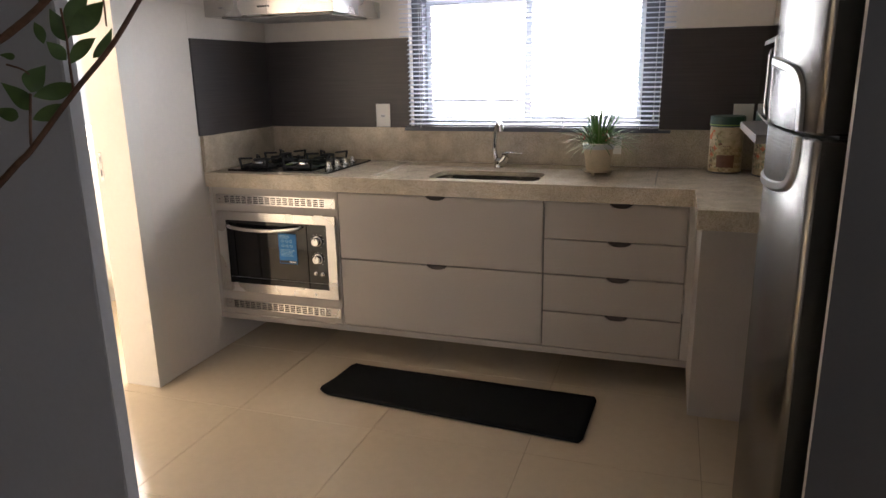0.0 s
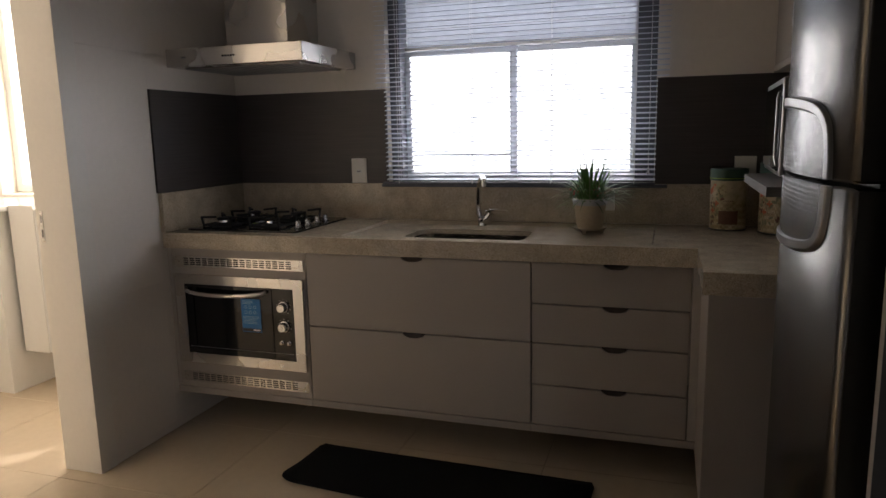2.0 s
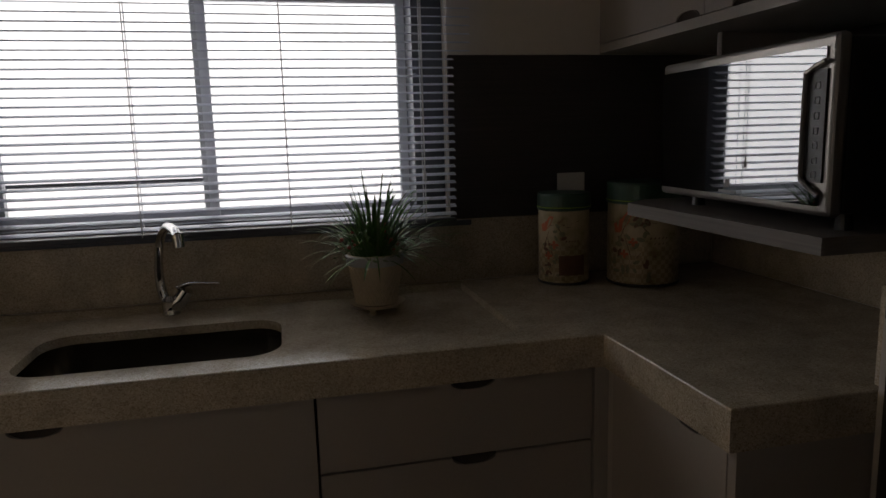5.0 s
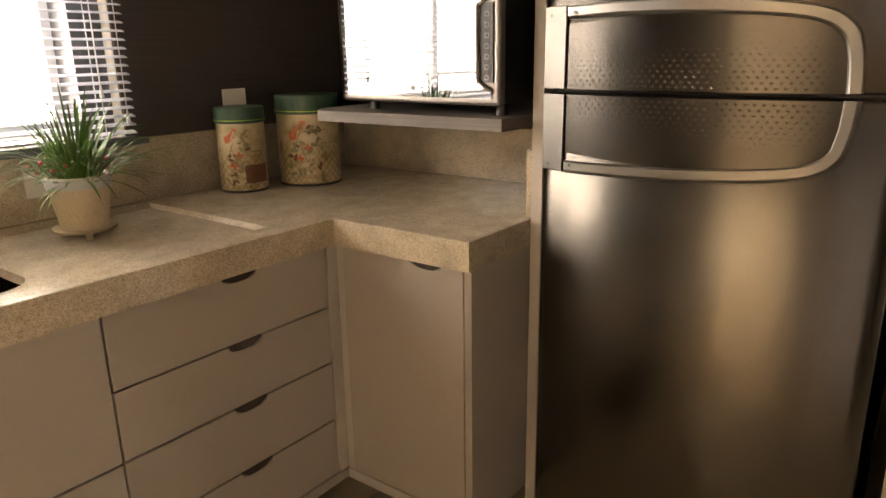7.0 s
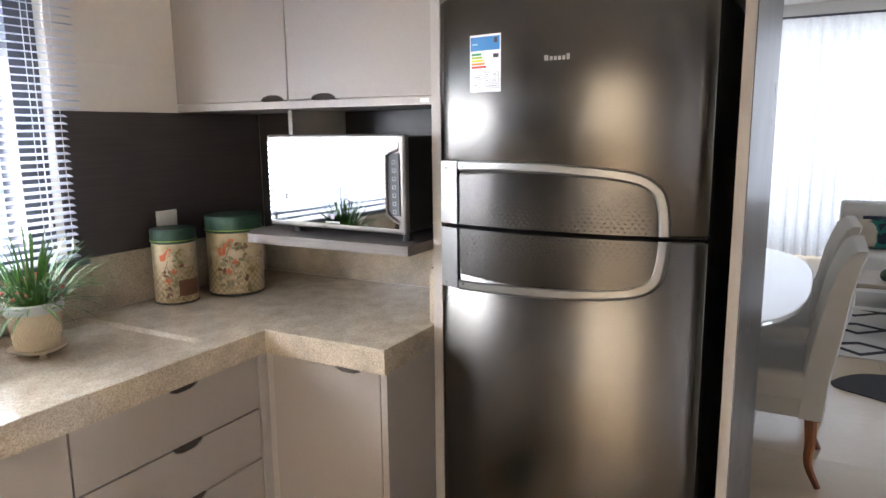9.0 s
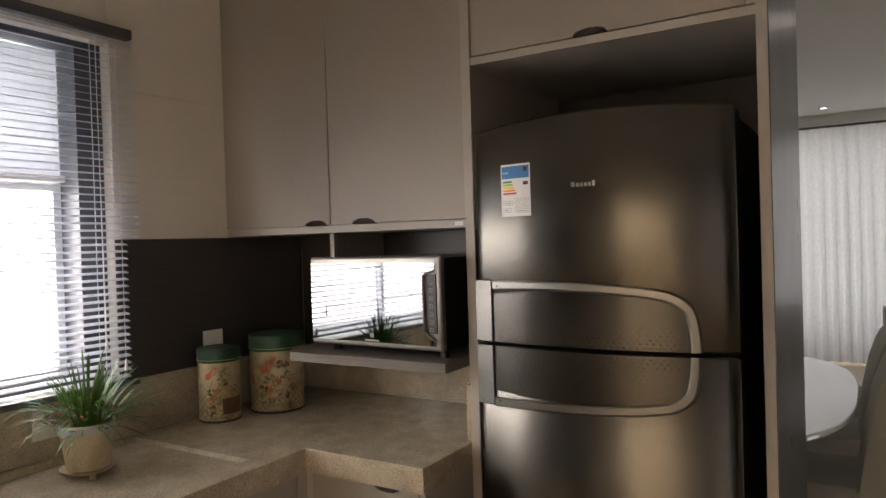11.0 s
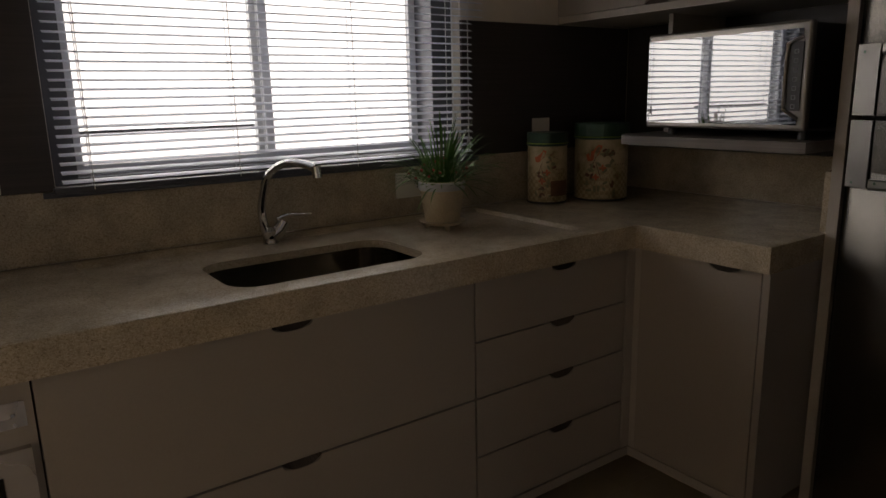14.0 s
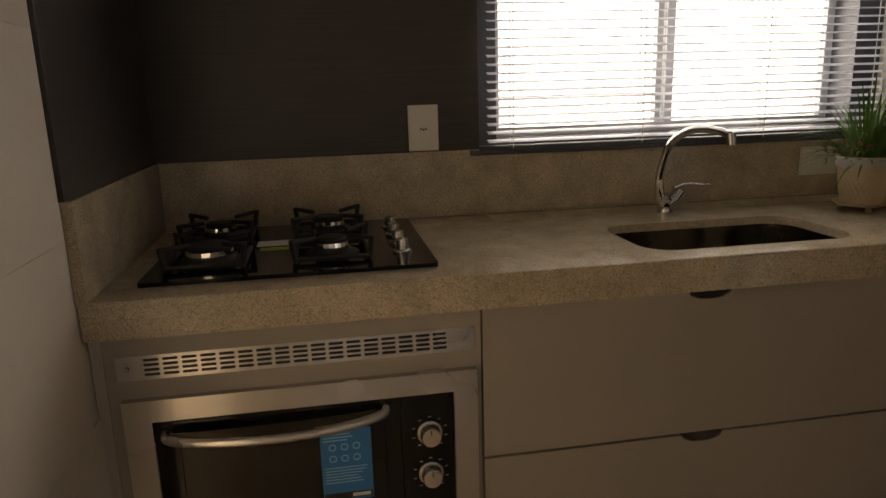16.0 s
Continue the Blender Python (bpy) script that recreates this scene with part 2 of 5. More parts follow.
CORD = material("cord", (0.80, 0.80, 0.80), 0.6, fine=300, coarse=20, amount=0.1, bump=0.1)
ALU = material("grey_aluminium", (0.11, 0.115, 0.135), 0.4, metal=0.3, fine=90, coarse=4, amount=0.06, bump=0.02)
WINDOW_ALU = material("pale_aluminium", (0.72, 0.74, 0.78), 0.4, metal=0.0, fine=90, coarse=4, amount=0.04, bump=0.02)
SHUTTER = see_through("shutter_plastic", (0.56, 0.58, 0.62), 0.0, 0.55)
SHEER = see_through("sheer_cloth", (0.76, 0.77, 0.79), 0.05, 0.32)
PLASTIC = material("white_plastic", (0.84, 0.82, 0.76), 0.35, fine=90, coarse=6, amount=0.03, bump=0.01)
HANDLE = material("bronze_grip", (0.085, 0.07, 0.06), 0.4, metal=0.3, fine=60, coarse=6, amount=0.2, bump=0.03)
MAT = material("black_pile", (0.012, 0.012, 0.012), 0.95, fine=420, coarse=12, amount=0.4, bump=0.8, spec=0.1)
CERAMIC = material("cream_ceramic", (0.58, 0.47, 0.32), 0.45, fine=70, coarse=10, amount=0.10, bump=0.1)
RIM = material("grey_glaze", (0.48, 0.49, 0.50), 0.4, fine=60, coarse=8, amount=0.08, bump=0.03)
LEAF = material("blade_green", (0.062, 0.16, 0.026), 0.45, fine=40, coarse=14, amount=0.5, bump=0.05)
LEAF_B = material("pale_green", (0.16, 0.22, 0.10), 0.55, fine=40, coarse=14, amount=0.4, bump=0.05)
BRANCH_LEAF = material("branch_leaf", (0.075, 0.135, 0.035), 0.55, fine=45, coarse=18, amount=0.35, bump=0.15)
BARK = material("bark", (0.13, 0.065, 0.04), 0.75, fine=160, coarse=20, amount=0.4, bump=0.5)
BERRY = material("red_bloom", (0.42, 0.07, 0.055), 0.6, fine=90, coarse=20, amount=0.3, bump=0.1)
TIN_GREEN = material("green_lid", (0.024, 0.066, 0.040), 0.38, fine=60, coarse=12, amount=0.3, bump=0.03)
TIN_PRINT = printed_tin("printed_tin")
TIN_LEAF = material("print_leaf", (0.21, 0.20, 0.11), 0.5, fine=60, coarse=20, amount=0.3, bump=0)
TIN_BIRD = material("print_bird", (0.50, 0.12, 0.045), 0.5, fine=60, coarse=20, amount=0.3, bump=0)
TIN_BROWN = material("print_brown", (0.15, 0.065, 0.035), 0.5, fine=60, coarse=20, amount=0.2, bump=0)
BLUE = material("label_blue", (0.02, 0.19, 0.48), 0.4, fine=60, coarse=10, amount=0.05, bump=0)
BLUE_PALE = material("label_pale_blue", (0.25, 0.50, 0.68), 0.4, fine=60, coarse=10, amount=0.05, bump=0)
WHITE = material("label_white", (0.78, 0.78, 0.78), 0.45, fine=60, coarse=10, amount=0.03, bump=0)
INK = material("label_ink", (0.03, 0.03, 0.03), 0.5, fine=60, coarse=10, amount=0.05, bump=0)
INK_GREY = material("label_grey", (0.35, 0.35, 0.35), 0.5, fine=60, coarse=10, amount=0.05, bump=0)
GREEN = material("label_green", (0.03, 0.30, 0.08), 0.5, fine=60, coarse=10, amount=0.05, bump=0)
LIME = material("label_lime", (0.35, 0.50, 0.05), 0.5, fine=60, coarse=10, amount=0.05, bump=0)
YELLOW = material("label_yellow", (0.75, 0.60, 0.05), 0.5, fine=60, coarse=10, amount=0.05, bump=0)
ORANGE = material("label_orange", (0.75, 0.28, 0.04), 0.5, fine=60, coarse=10, amount=0.05, bump=0)
RED = material("label_red", (0.60, 0.06, 0.03), 0.5, fine=60, coarse=10, amount=0.05, bump=0)
UPHOLSTERY = material("white_upholstery", (0.66, 0.64, 0.61), 0.85, fine=500, coarse=5, amount=0.06, bump=0.3)
CHAIR_WOOD = material("reddish_wood", (0.26, 0.09, 0.035), 0.4, fine=12, coarse=6, amount=0.35, bump=0.05, stretch=(10, 10, 1))
LACQUER = material("white_lacquer", (0.76, 0.76, 0.74), 0.10, fine=40, coarse=3, amount=0.02, bump=0, coat=0.6)
FRAME_PAINT = material("satin_frame_paint", (0.78, 0.74, 0.67), 0.42, fine=60, coarse=3, amount=0.03, bump=0.02)
BEIGE_WOOD = material("beige_wood", (0.42, 0.35, 0.27), 0.5, fine=12, coarse=4, amount=0.15, bump=0.05, stretch=(1, 8, 8))
RUG = material("cream_pile", (0.60, 0.58, 0.55), 0.95, fine=500, coarse=8, amount=0.1, bump=0.5)
RUG_DARK = material("charcoal_pile", (0.035, 0.035, 0.04), 0.95, fine=500, coarse=8, amount=0.25, bump=0.5)
TEAL = material("teal_print", (0.025, 0.19, 0.165), 0.8, fine=300, coarse=20, amount=0.3, bump=0.1)
NAVY = material("navy_cloth", (0.018, 0.032, 0.055), 0.85, fine=300, coarse=20, amount=0.3, bump=0.1)
BACKDROP_WALL = material("outside_render", (0.78, 0.76, 0.72), 0.85, fine=120, coarse=2, amount=0.06, bump=0.2)
GROUND = material("outside_ground", (0.34, 0.32, 0.28), 0.9, fine=60, coarse=0.6, amount=0.25, bump=0.4)
LAMP_GLOW = glowing("lamp_glow", (1.0, 0.97, 0.92), 6.0)


def make_glass(name):
    m = bpy.data.materials.new(name)
    m.use_nodes = True
    b = m.node_tree.nodes["Principled BSDF"]
    b.inputs["Transmission Weight"].default_value = 1
    b.inputs["Roughness"].default_value = 0.0
    b.inputs["IOR"].default_value = 1.45
    return m


GLASS = make_glass("clear_glass")


# ---- mesh helpers ----
def thing(name, at, label, category, group=""):
    """The Empty at a thing's base; its parts are written in world places and moved under it."""
    ob = new(name)
    ob.location = at
    ob.empty_display_size = 0.05
    return tagged(ob, label, category, group)


def origin(ob):
    p = Vector((0, 0, 0))
    while ob is not None:
        p += ob.location
        ob = ob.parent
    return p


def part(name, bm, mat, parent=None, label="", kind="", smooth=False, at=None, category=""):
    """Links a bmesh, written in world places, as one mesh object."""
    at = Vector(at) if at is not None else None
    here = origin(parent) if parent else Vector((0, 0, 0))
    shift = at if at is not None else here
    me = bpy.data.meshes.new(name)
    bmesh.ops.recalc_face_normals(bm, faces=bm.faces)
    bm.to_mesh(me)
    bm.free()
    me.transform(Matrix.Translation(-shift))
    if smooth:
        me.shade_smooth()
        me.set_sharp_from_angle(angle=radians(38))
    me.materials.append(mat)
    ob = new(name, me)
    if parent:
        ob.parent = parent
        ob.location = shift - here
    elif at is not None:
        ob.location = at
    return tagged(ob, label, category, "", kind)


def join(*bms):
    out = bms[0]
    for b in bms[1:]:
        me = bpy.data.meshes.new("tmp")
        b.to_mesh(me)
        b.free()
        out.from_mesh(me)
        bpy.data.meshes.remove(me)
    return out


def box(x0, x1, y0, y1, z0, z1, bevel=0.0, seg=2):
    bm = bmesh.new()
    m = Matrix.Translation(((x0 + x1) / 2, (y0 + y1) / 2, (z0 + z1) / 2)) @ Matrix.Diagonal((abs(x1 - x0), abs(y1 - y0), abs(z1 - z0), 1))
    bmesh.ops.create_cube(bm, size=1, matrix=m)
    if bevel:
        bmesh.ops.bevel(bm, geom=bm.edges[:], offset=bevel, segments=seg, affect="EDGES", profile=0.5)
    return bm


def loft(rings, closed=True, caps=True):
    """Skins a list of rings of equal length."""
    bm = bmesh.new()
    rows = [[bm.verts.new(p) for p in r] for r in rings]
    n = len(rows[0])
    for a, b in zip(rows, rows[1:]):
        for i in range(n if closed else n - 1):
            j = (i + 1) % n
            bm.faces.new((a[i], a[j], b[j], b[i]))
    if caps and closed:
        bm.faces.new(rows[0][::-1]), bm.faces.new(rows[-1])
    return bm


def lathe(profile, at, n=32, caps=True):
    """Turns (radius, height) rows round the z axis at a place."""
    x, y, z = at
    rings = [[(x + r * math.cos(2 * math.pi * i / n), y + r * math.sin(2 * math.pi * i / n), z + h) for i in range(n)] for r, h in profile]
    return loft(rings, True, caps)


def rod(a, b, r, r2=None, n=12):
    a, b = Vector(a), Vector(b)
    q = (b - a).to_track_quat("Z", "Y")
    r2 = r if r2 is None else r2
    return loft([[c + q @ Vector((rr * math.cos(2 * math.pi * i / n), rr * math.sin(2 * math.pi * i / n), 0)) for i in range(n)] for c, rr in ((a, r), (b, r2))])


def smooth_path(points, steps=6):
    """A Catmull-Rom line through the points."""
    p = [Vector(q) for q in points]
    p = [2 * p[0] - p[1]] + p + [2 * p[-1] - p[-2]]
    out = []
    for i in range(1, len(p) - 2):
        for s in range(steps):
            t = s / steps
            out.append(0.5 * (2 * p[i] + (p[i + 1] - p[i - 1]) * t + (2 * p[i - 1] - 5 * p[i] + 4 * p[i + 1] - p[i + 2]) * t * t
                              + (3 * p[i] - p[i - 1] - 3 * p[i + 1] + p[i + 2]) * t ** 3))
    return out + [p[-2]]


def tube(points, radii, n=10, steps=6, flat=1.0):
    pts = smooth_path(points, steps) if steps > 1 else [Vector(q) for q in points]
    k = len(pts)
    rad = [float(np.interp(i / (k - 1), np.linspace(0, 1, len(radii)), radii)) for i in range(k)]
    rings, side = [], None
    for i, p in enumerate(pts):
        d = (pts[min(i + 1, k - 1)] - pts[max(i - 1, 0)]).normalized()
        if side is None:
            side = d.cross(Vector((0.31, 0.2, 0.93))).normalized()
        side = (side - d * side.dot(d)).normalized()
        up = d.cross(side)
        rings.append([p + rad[i] * (math.cos(2 * math.pi * a / n) * side + flat * math.sin(2 * math.pi * a / n) * up) for a in range(n)])
    return loft(rings)


def rounded(x0, x1, y0, y1, r, n=6):
    out = []
    for cx, cy, a0 in ((x1 - r, y1 - r, 0), (x0 + r, y1 - r, 90), (x0 + r, y0 + r, 180), (x1 - r, y0 + r, 270)):
        for i in range(n + 1):
            a = radians(a0 + 90 * i / n)
            out.append((cx + r * math.cos(a), cy + r * math.sin(a)))
    return out


def plate(outer, holes, z0, z1, turn=None):
    """A flat plate with holes, from outlines in x and y; turn maps (x, y, z) to the world."""
    bm = bmesh.new()
    top, loops = [], []
    for loop in (outer, *holes):
        vs = [bm.verts.new((x, y, z1)) for x, y in loop]
        loops.append(vs)
        top += [bm.edges.new((vs[i], vs[(i + 1) % len(vs)])) for i in range(len(vs))]
    bmesh.ops.triangle_fill(bm, edges=top, use_beauty=True)
    faces = bm.faces[:]
    low = {}
    for vs in loops:
        for v in vs:
            low[v] = bm.verts.new((v.co.x, v.co.y, z0))
    for f in faces:
        bm.faces.new([low[v] for v in reversed(f.verts)])
    for vs in loops:
        for i in range(len(vs)):
            a, b = vs[i], vs[(i + 1) % len(vs)]
            bm.faces.new((a, b, low[b], low[a]))
    if turn:
        for v in bm.verts:
            v.co = Vector(turn(*v.co))
    return bm


def facing_y(y):
    """Plates whose x, y, z become x, height, depth towards -y from the plane y."""
    return lambda a, b, c: (a, y - c, b)


def facing_x(x):
    """Plates that face -x: a runs along y, b is the height."""
    return lambda a, b, c: (x - c, a, b)


def quad(x0, x1, y0, y1):
    return [(x0, y0), (x1, y0), (x1, y1), (x0, y1)]


def solidify(ob, t):
    m = ob.modifiers.new("thick", "SOLIDIFY")
    m.thickness = t
    return ob


# ---- the building ----
H = 2.72
W = 2.88


def structure(name, bm, mat, label="", at=None):
    return part(name, bm, mat, None, label, "structure", at=at)


# north wall with the kitchen window and the laundry window
north = plate(quad(-1.95, 9.6, 0.0, H), [quad(0.83, 2.045, 1.075, 2.12), quad(-1.65, -0.30, 1.0, 2.2)], -0.2, 0.0, facing_y(0.0))
wall_north = structure("wall_north", north, PAINT, "white painted outer wall with the kitchen window and its dark backsplash panel")
# kitchen east wall beside the counter, and the recess round the fridge
wall_east = structure("wall_east", join(box(W, W + 0.12, -1.0205, 0.0, 0, H)), PAINT, "white kitchen wall behind the wall cabinet")
structure("wall_niche", join(box(3.14, 3.258, -1.790, -1.0205, 0, H), box(W + 0.12, 3.26, -1.0205, -0.9, 0, H)), PAINT, "plain wall behind the refrigerator")
# kitchen west wall, its door opening to the laundry and the rest
wall_west = structure("wall_west", join(box(-0.165, 0, -1.075, 0, 0, H), box(-0.165, 0, -2.50, -1.95, 0, H), box(-0.165, 0, -1.95, -1.075, 2.12, H)),
                      PAINT, "white tiled kitchen wall ending at the laundry opening")
door_frame = structure("door_frame", join(box(-0.172, 0.006, -1.087, -1.075, 0, 2.12, 0.002), box(0.0005, 0.010, -1.087, -1.0, 0, 2.19, 0.002),
                       box(-0.172, 0.006, -1.950, -1.938, 0, 2.12, 0.002), box(0.0005, 0.010, -2.02, -1.938, 0, 2.19, 0.002),
                       box(-0.172, 0.006, -1.938, -1.087, 2.108, 2.12, 0.002), box(0.0005, 0.010, -1.938, -1.087, 2.108, 2.19, 0.002)),
                       FRAME_PAINT, "white lacquered frame of the laundry opening")
# laundry
# High opening is unseen, added so the sun throws a floor patch
structure("wall_laundry", join(plate(quad(-2.6, 0.0, 0, H), [quad(-2.495, -2.24, 2.10, 2.65)], 0.0, 0.15, lambda a, b, c: (-1.80 - c, a, b)),
                               box(-1.95, -0.165, -2.62, -2.50, 0, H)), PAINT, "white laundry wall with an unseen opening added for a sun patch")
# living and dining room
structure("wall_living_east", plate(quad(-6.2, 0.2, 0, H), [quad(-4.95, -0.45, 0.12, 2.5)], 0.0, 0.2, lambda a, b, c: (9.6 + c, a, b)), PAINT,
          "white living room wall round a wide window")
# The opening here is unseen, added to let the fill lamp in
structure("wall_south", plate(quad(-1.2, 9.6, 0, H), [quad(4.6, 5.6, 0.1, 2.3)], -0.2, 0.0, facing_y(-6.2)), PAINT, "plain white dining room wall with an unseen opening added for fill light")
structure("wall_dining_west", box(-1.2, -1.08, -6.2, -2.62, 0, H), PAINT, "plain white dining room wall")
structure("ceiling", box(-1.95, 9.8, -6.4, 0.2, H, H + 0.15), CEILING, "plain white ceiling")
structure("cornice", join(box(9.30, 9.42, -6.19, -0.01, 2.60, 2.72, 0.002)), CEILING, "white curtain pelmet under the ceiling")
ground = structure("ground", plate(quad(-900, 900, -900, 900), [quad(-1.9, 9.7, -6.3, 0.1)], -0.3, -0.12), GROUND, "pale outside ground")
structure("floor", box(-1.95, 9.8, -6.4, 0.2, -0.2, -0.003), GROUT, "tile bed and joints of the polished floor")
# Backdrop added outdoors so the windows look out on a bright surface
structure("outside_backdrop", box(-8, 14, 4.2, 4.5, -0.12, 4.6), BACKDROP_WALL, "sunlit white backdrop wall added outside the windows")
# tall grey panel by the entrance
grey = thing("partition", (0.58, -2.513, 0), "tall grey laminated partition panel beside the kitchen entrance", "panel")
part("face", box(0.0, 1.2425, -2.525, -2.50, 0.0, H - 0.002, 0.001), GREY_PANEL, grey)
part("edge_band", box(1.243, 1.2475, -2.525, -2.50, 0.0, H - 0.002, 0.001), GREY_EDGE, grey)

# dark laminate backsplash panels
structure("panel_north", join(box(0.012, 0.828, -0.012, -0.001, 1.072, 1.512, 0.001), box(2.047, 2.868, -0.012, -0.001, 1.072, 1.512, 0.001)),
          DARK_WOOD, "dark brown wood-grain backsplash panel")
structure("panel_west", box(0.001, 0.012, -0.632, -0.001, 1.072, 1.512, 0.001), DARK_WOOD, "dark brown wood-grain backsplash panel")
structure("panel_east", box(2.869, 2.879, -1.0205, -0.013, 1.062, 1.515, 0.001), DARK_WOOD, "dark brown wood-grain panel behind the microwave")


# ---- the window ----
def sash(x0, x1, z0, z1, y0, y1, w, parent):
    s = part("sash", plate(quad(x0, x1, z0, z1), [quad(x0 + w, x1 - w, z0 + w, z1 - w)], y0, y1, facing_y(0)), WINDOW_ALU, parent)
    p = part("pane", box(x0 + w, x1 - w, -(y0 + y1) / 2 - 0.002, -(y0 + y1) / 2 + 0.002, z0 + w, z1 - w), GLASS, s)
    p.visible_shadow = False


window = thing("window_1", (1.42, 0.12, 1.076), "sliding aluminium kitchen window with a half-lowered roller shutter", "window")
window["kind"] = "structure"
part("window_frame", plate(quad(0.832, 2.043, 1.077, 2.118), [quad(0.886, 1.960, 1.093, 2.10)], -0.17, -0.035, facing_y(0)), ALU, window)
sash(0.887, 1.430, 1.094, 1.69, -0.125, -0.10, 0.024, window)
sash(1.390, 1.959, 1.094, 1.69, -0.155, -0.13, 0.024, window)
part("shutter_rail", box(0.887, 1.959, 0.10, 0.155, 1.6925, 1.712, 0.002), PLASTIC, window)
for i in range(10):
    z = 1.716 + i * 0.0382
    part("shutter_slat", box(0.888, 1.958, 0.128, 0.138, z, z + 0.0365, 0.003), SHUTTER, window)
part("guard_rail", rod((0.888, 0.185, 1.197), (1.40, 0.185, 1.197), 0.006), ALU, window)
structure("sill", box(0.80, 2.10, -0.030, -0.001, 1.056, 1.0705, 0.002), ALU, "grey strip under the window")

lw = thing("window_2", (-0.97, 0.1, 1.0), "white laundry window", "window")
lw["kind"] = "structure"
part("window_frame", plate(quad(-1.648, -0.302, 1.002, 2.198), [quad(-1.60, -1.0, 1.05, 2.15), quad(-0.95, -0.35, 1.05, 2.15)], -0.15, -0.1, facing_y(0)), LACQUER, lw)
lv = thing("window_3", (9.7, -2.7, 0.12), "wide living room window", "window")
lv["kind"] = "structure"
part("window_frame", plate(quad(-4.94, -0.46, 0.122, 2.498), [quad(-4.88, -3.5, 0.18, 2.44), quad(-3.44, -2.0, 0.18, 2.44), quad(-1.94, -0.52, 0.18, 2.44)],
     0.02, 0.08, lambda a, b, c: (9.6 + c, a, b)), LACQUER, lv)

# ---- venetian blind ----
blind = thing("venetian_blind", (1.452, -0.05, 1.066), "silver grey aluminium venetian blind half open in front of the window", "blind")
part("headrail", box(0.800, 2.086, -0.068, -0.036, 2.128, 2.158, 0.002), ALU, blind)
part("bottom_rail", box(0.820, 2.050, -0.064, -0.040, 1.068, 1.082, 0.003), ALU, blind)


def slat_mesh():
    rings = []
    for x in (-0.650, 0.650):
        ring = []
        for i in range(7):
            u = -1 + i / 3
            ring.append((x, 0.0125 * u, 0.0014 * (1 - u * u)))
        for i in range(6, -1, -1):
            u = -1 + i / 3
            ring.append((x, 0.0125 * u, 0.0014 * (1 - u * u) - 0.0005))
        rings.append(ring)
    bm = loft(rings)
    return bm


slat0 = part("slat", slat_mesh(), SLAT, None)
SLATS = 49
for i in range(SLATS):
    s = slat0 if i == 0 else slat0.copy()
    if i:
        scene.collection.objects.link(s)
    s.parent = blind
    z = 1.094 + i * (2.112 - 1.094) / (SLATS - 1)
    low = z < 1.512
    s.location = ((1.445 if low else 1.4475) - 1.452, -0.002, z - 1.066)
    s.scale = (0.605 / 0.65 if low else 0.6475 / 0.65, 1, 1)
    s.rotation_euler = (radians(SLAT_TILT + random.uniform(-1.5, 1.5)), 0, 0)
for k, x in enumerate((0.905, 1.26, 1.615, 1.965)):
    c = [rod((x, -0.067, 1.075), (x, -0.067, 2.118), 0.0013, n=6), rod((x, -0.0365, 1.075), (x, -0.0365, 2.118), 0.0013, n=6)]
    part("ladder_cord", join(*c), CORD, blind)
part("lift_cord", join(rod((2.022, -0.076, 1.15), (2.022, -0.076, 2.115), 0.0012, n=6), lathe([(0.002, 0.03), (0.006, 0.0), (0.005, -0.004)], (2.022, -0.076, 1.12), 8)), CORD, blind)
part("tilt_cord", join(rod((1.962, -0.076, 1.22), (1.958, -0.076, 2.115), 0.0012, n=6), lathe([(0.002, 0.03), (0.006, 0.0), (0.005, -0.004)], (1.962, -0.076, 1.19), 8)), CORD, blind)

# ---- worktop ----
L_OUT = [(0.003, -0.62), (2.205, -0.62), (2.205, -1.02), (2.858, -1.02), (2.858, -0.022), (0.003, -0.022)]
R0 = (0.835, 2.06, -0.555, -0.045)
R1 = (0.842, 2.053, -0.540, -0.076)
SINK = rounded(1.075, 1.575, -0.505, -0.225, 0.07, 7)


def ring_walls(loops):
    """Skins loops of equal length, each with its height."""
    return loft([[(x, y, z) for x, y in loop] for loop, z in loops], True, False)


def flat(outer, holes, z):
    bm = bmesh.new()
    es = []
    for loop in (outer, *holes):
        vs = [bm.verts.new((x, y, z)) for x, y in loop]
        es += [bm.edges.new((vs[i], vs[(i + 1) % len(vs)])) for i in range(len(vs))]
    bmesh.ops.triangle_fill(bm, edges=es, use_beauty=True)
    return bm


L_IN = [(0.003, -0.6178), (2.2072, -0.6178), (2.2072, -1.0178), (2.858, -1.0178), (2.858, -0.022), (0.003, -0.022)]
worktop = thing("worktop", (1.4, -0.3, 0.832), "beige speckled granite worktop with a sunken wet area", "countertop")
part("surface", flat(L_IN, [quad(*R0)], 0.90), GRANITE, worktop)
part("wet_area", join(ring_walls([(quad(*R0), 0.90), (quad(*R1), 0.888)]), flat(quad(*R1), [SINK], 0.888), ring_walls([(SINK, 0.888), (SINK, 0.868)])), GRANITE, worktop)
part("apron", join(ring_walls([(L_IN, 0.90), (L_OUT, 0.8978), (L_OUT, 0.832)]),
                   flat(L_OUT, [rounded(1.055, 1.595, -0.525, -0.205, 0.07, 7)], 0.832)), GRANITE, worktop)

splash = thing("backsplash", (1.4, -0.01, 0.90), "low beige granite upstand behind the worktop", "backsplash")
part("upstand_back", box(0.022, 2.858, -0.0205, -0.0005, 0.9005, 1.0715, 0.001), GRANITE, splash)
part("upstand_side", box(0.0005, 0.0205, -0.622, -0.0005, 0.9005, 1.0715, 0.001), GRANITE, splash)
part("upstand_far", box(2.8595, 2.8785, -1.0, -0.0215, 0.9005, 1.061, 0.001), GRANITE, splash)
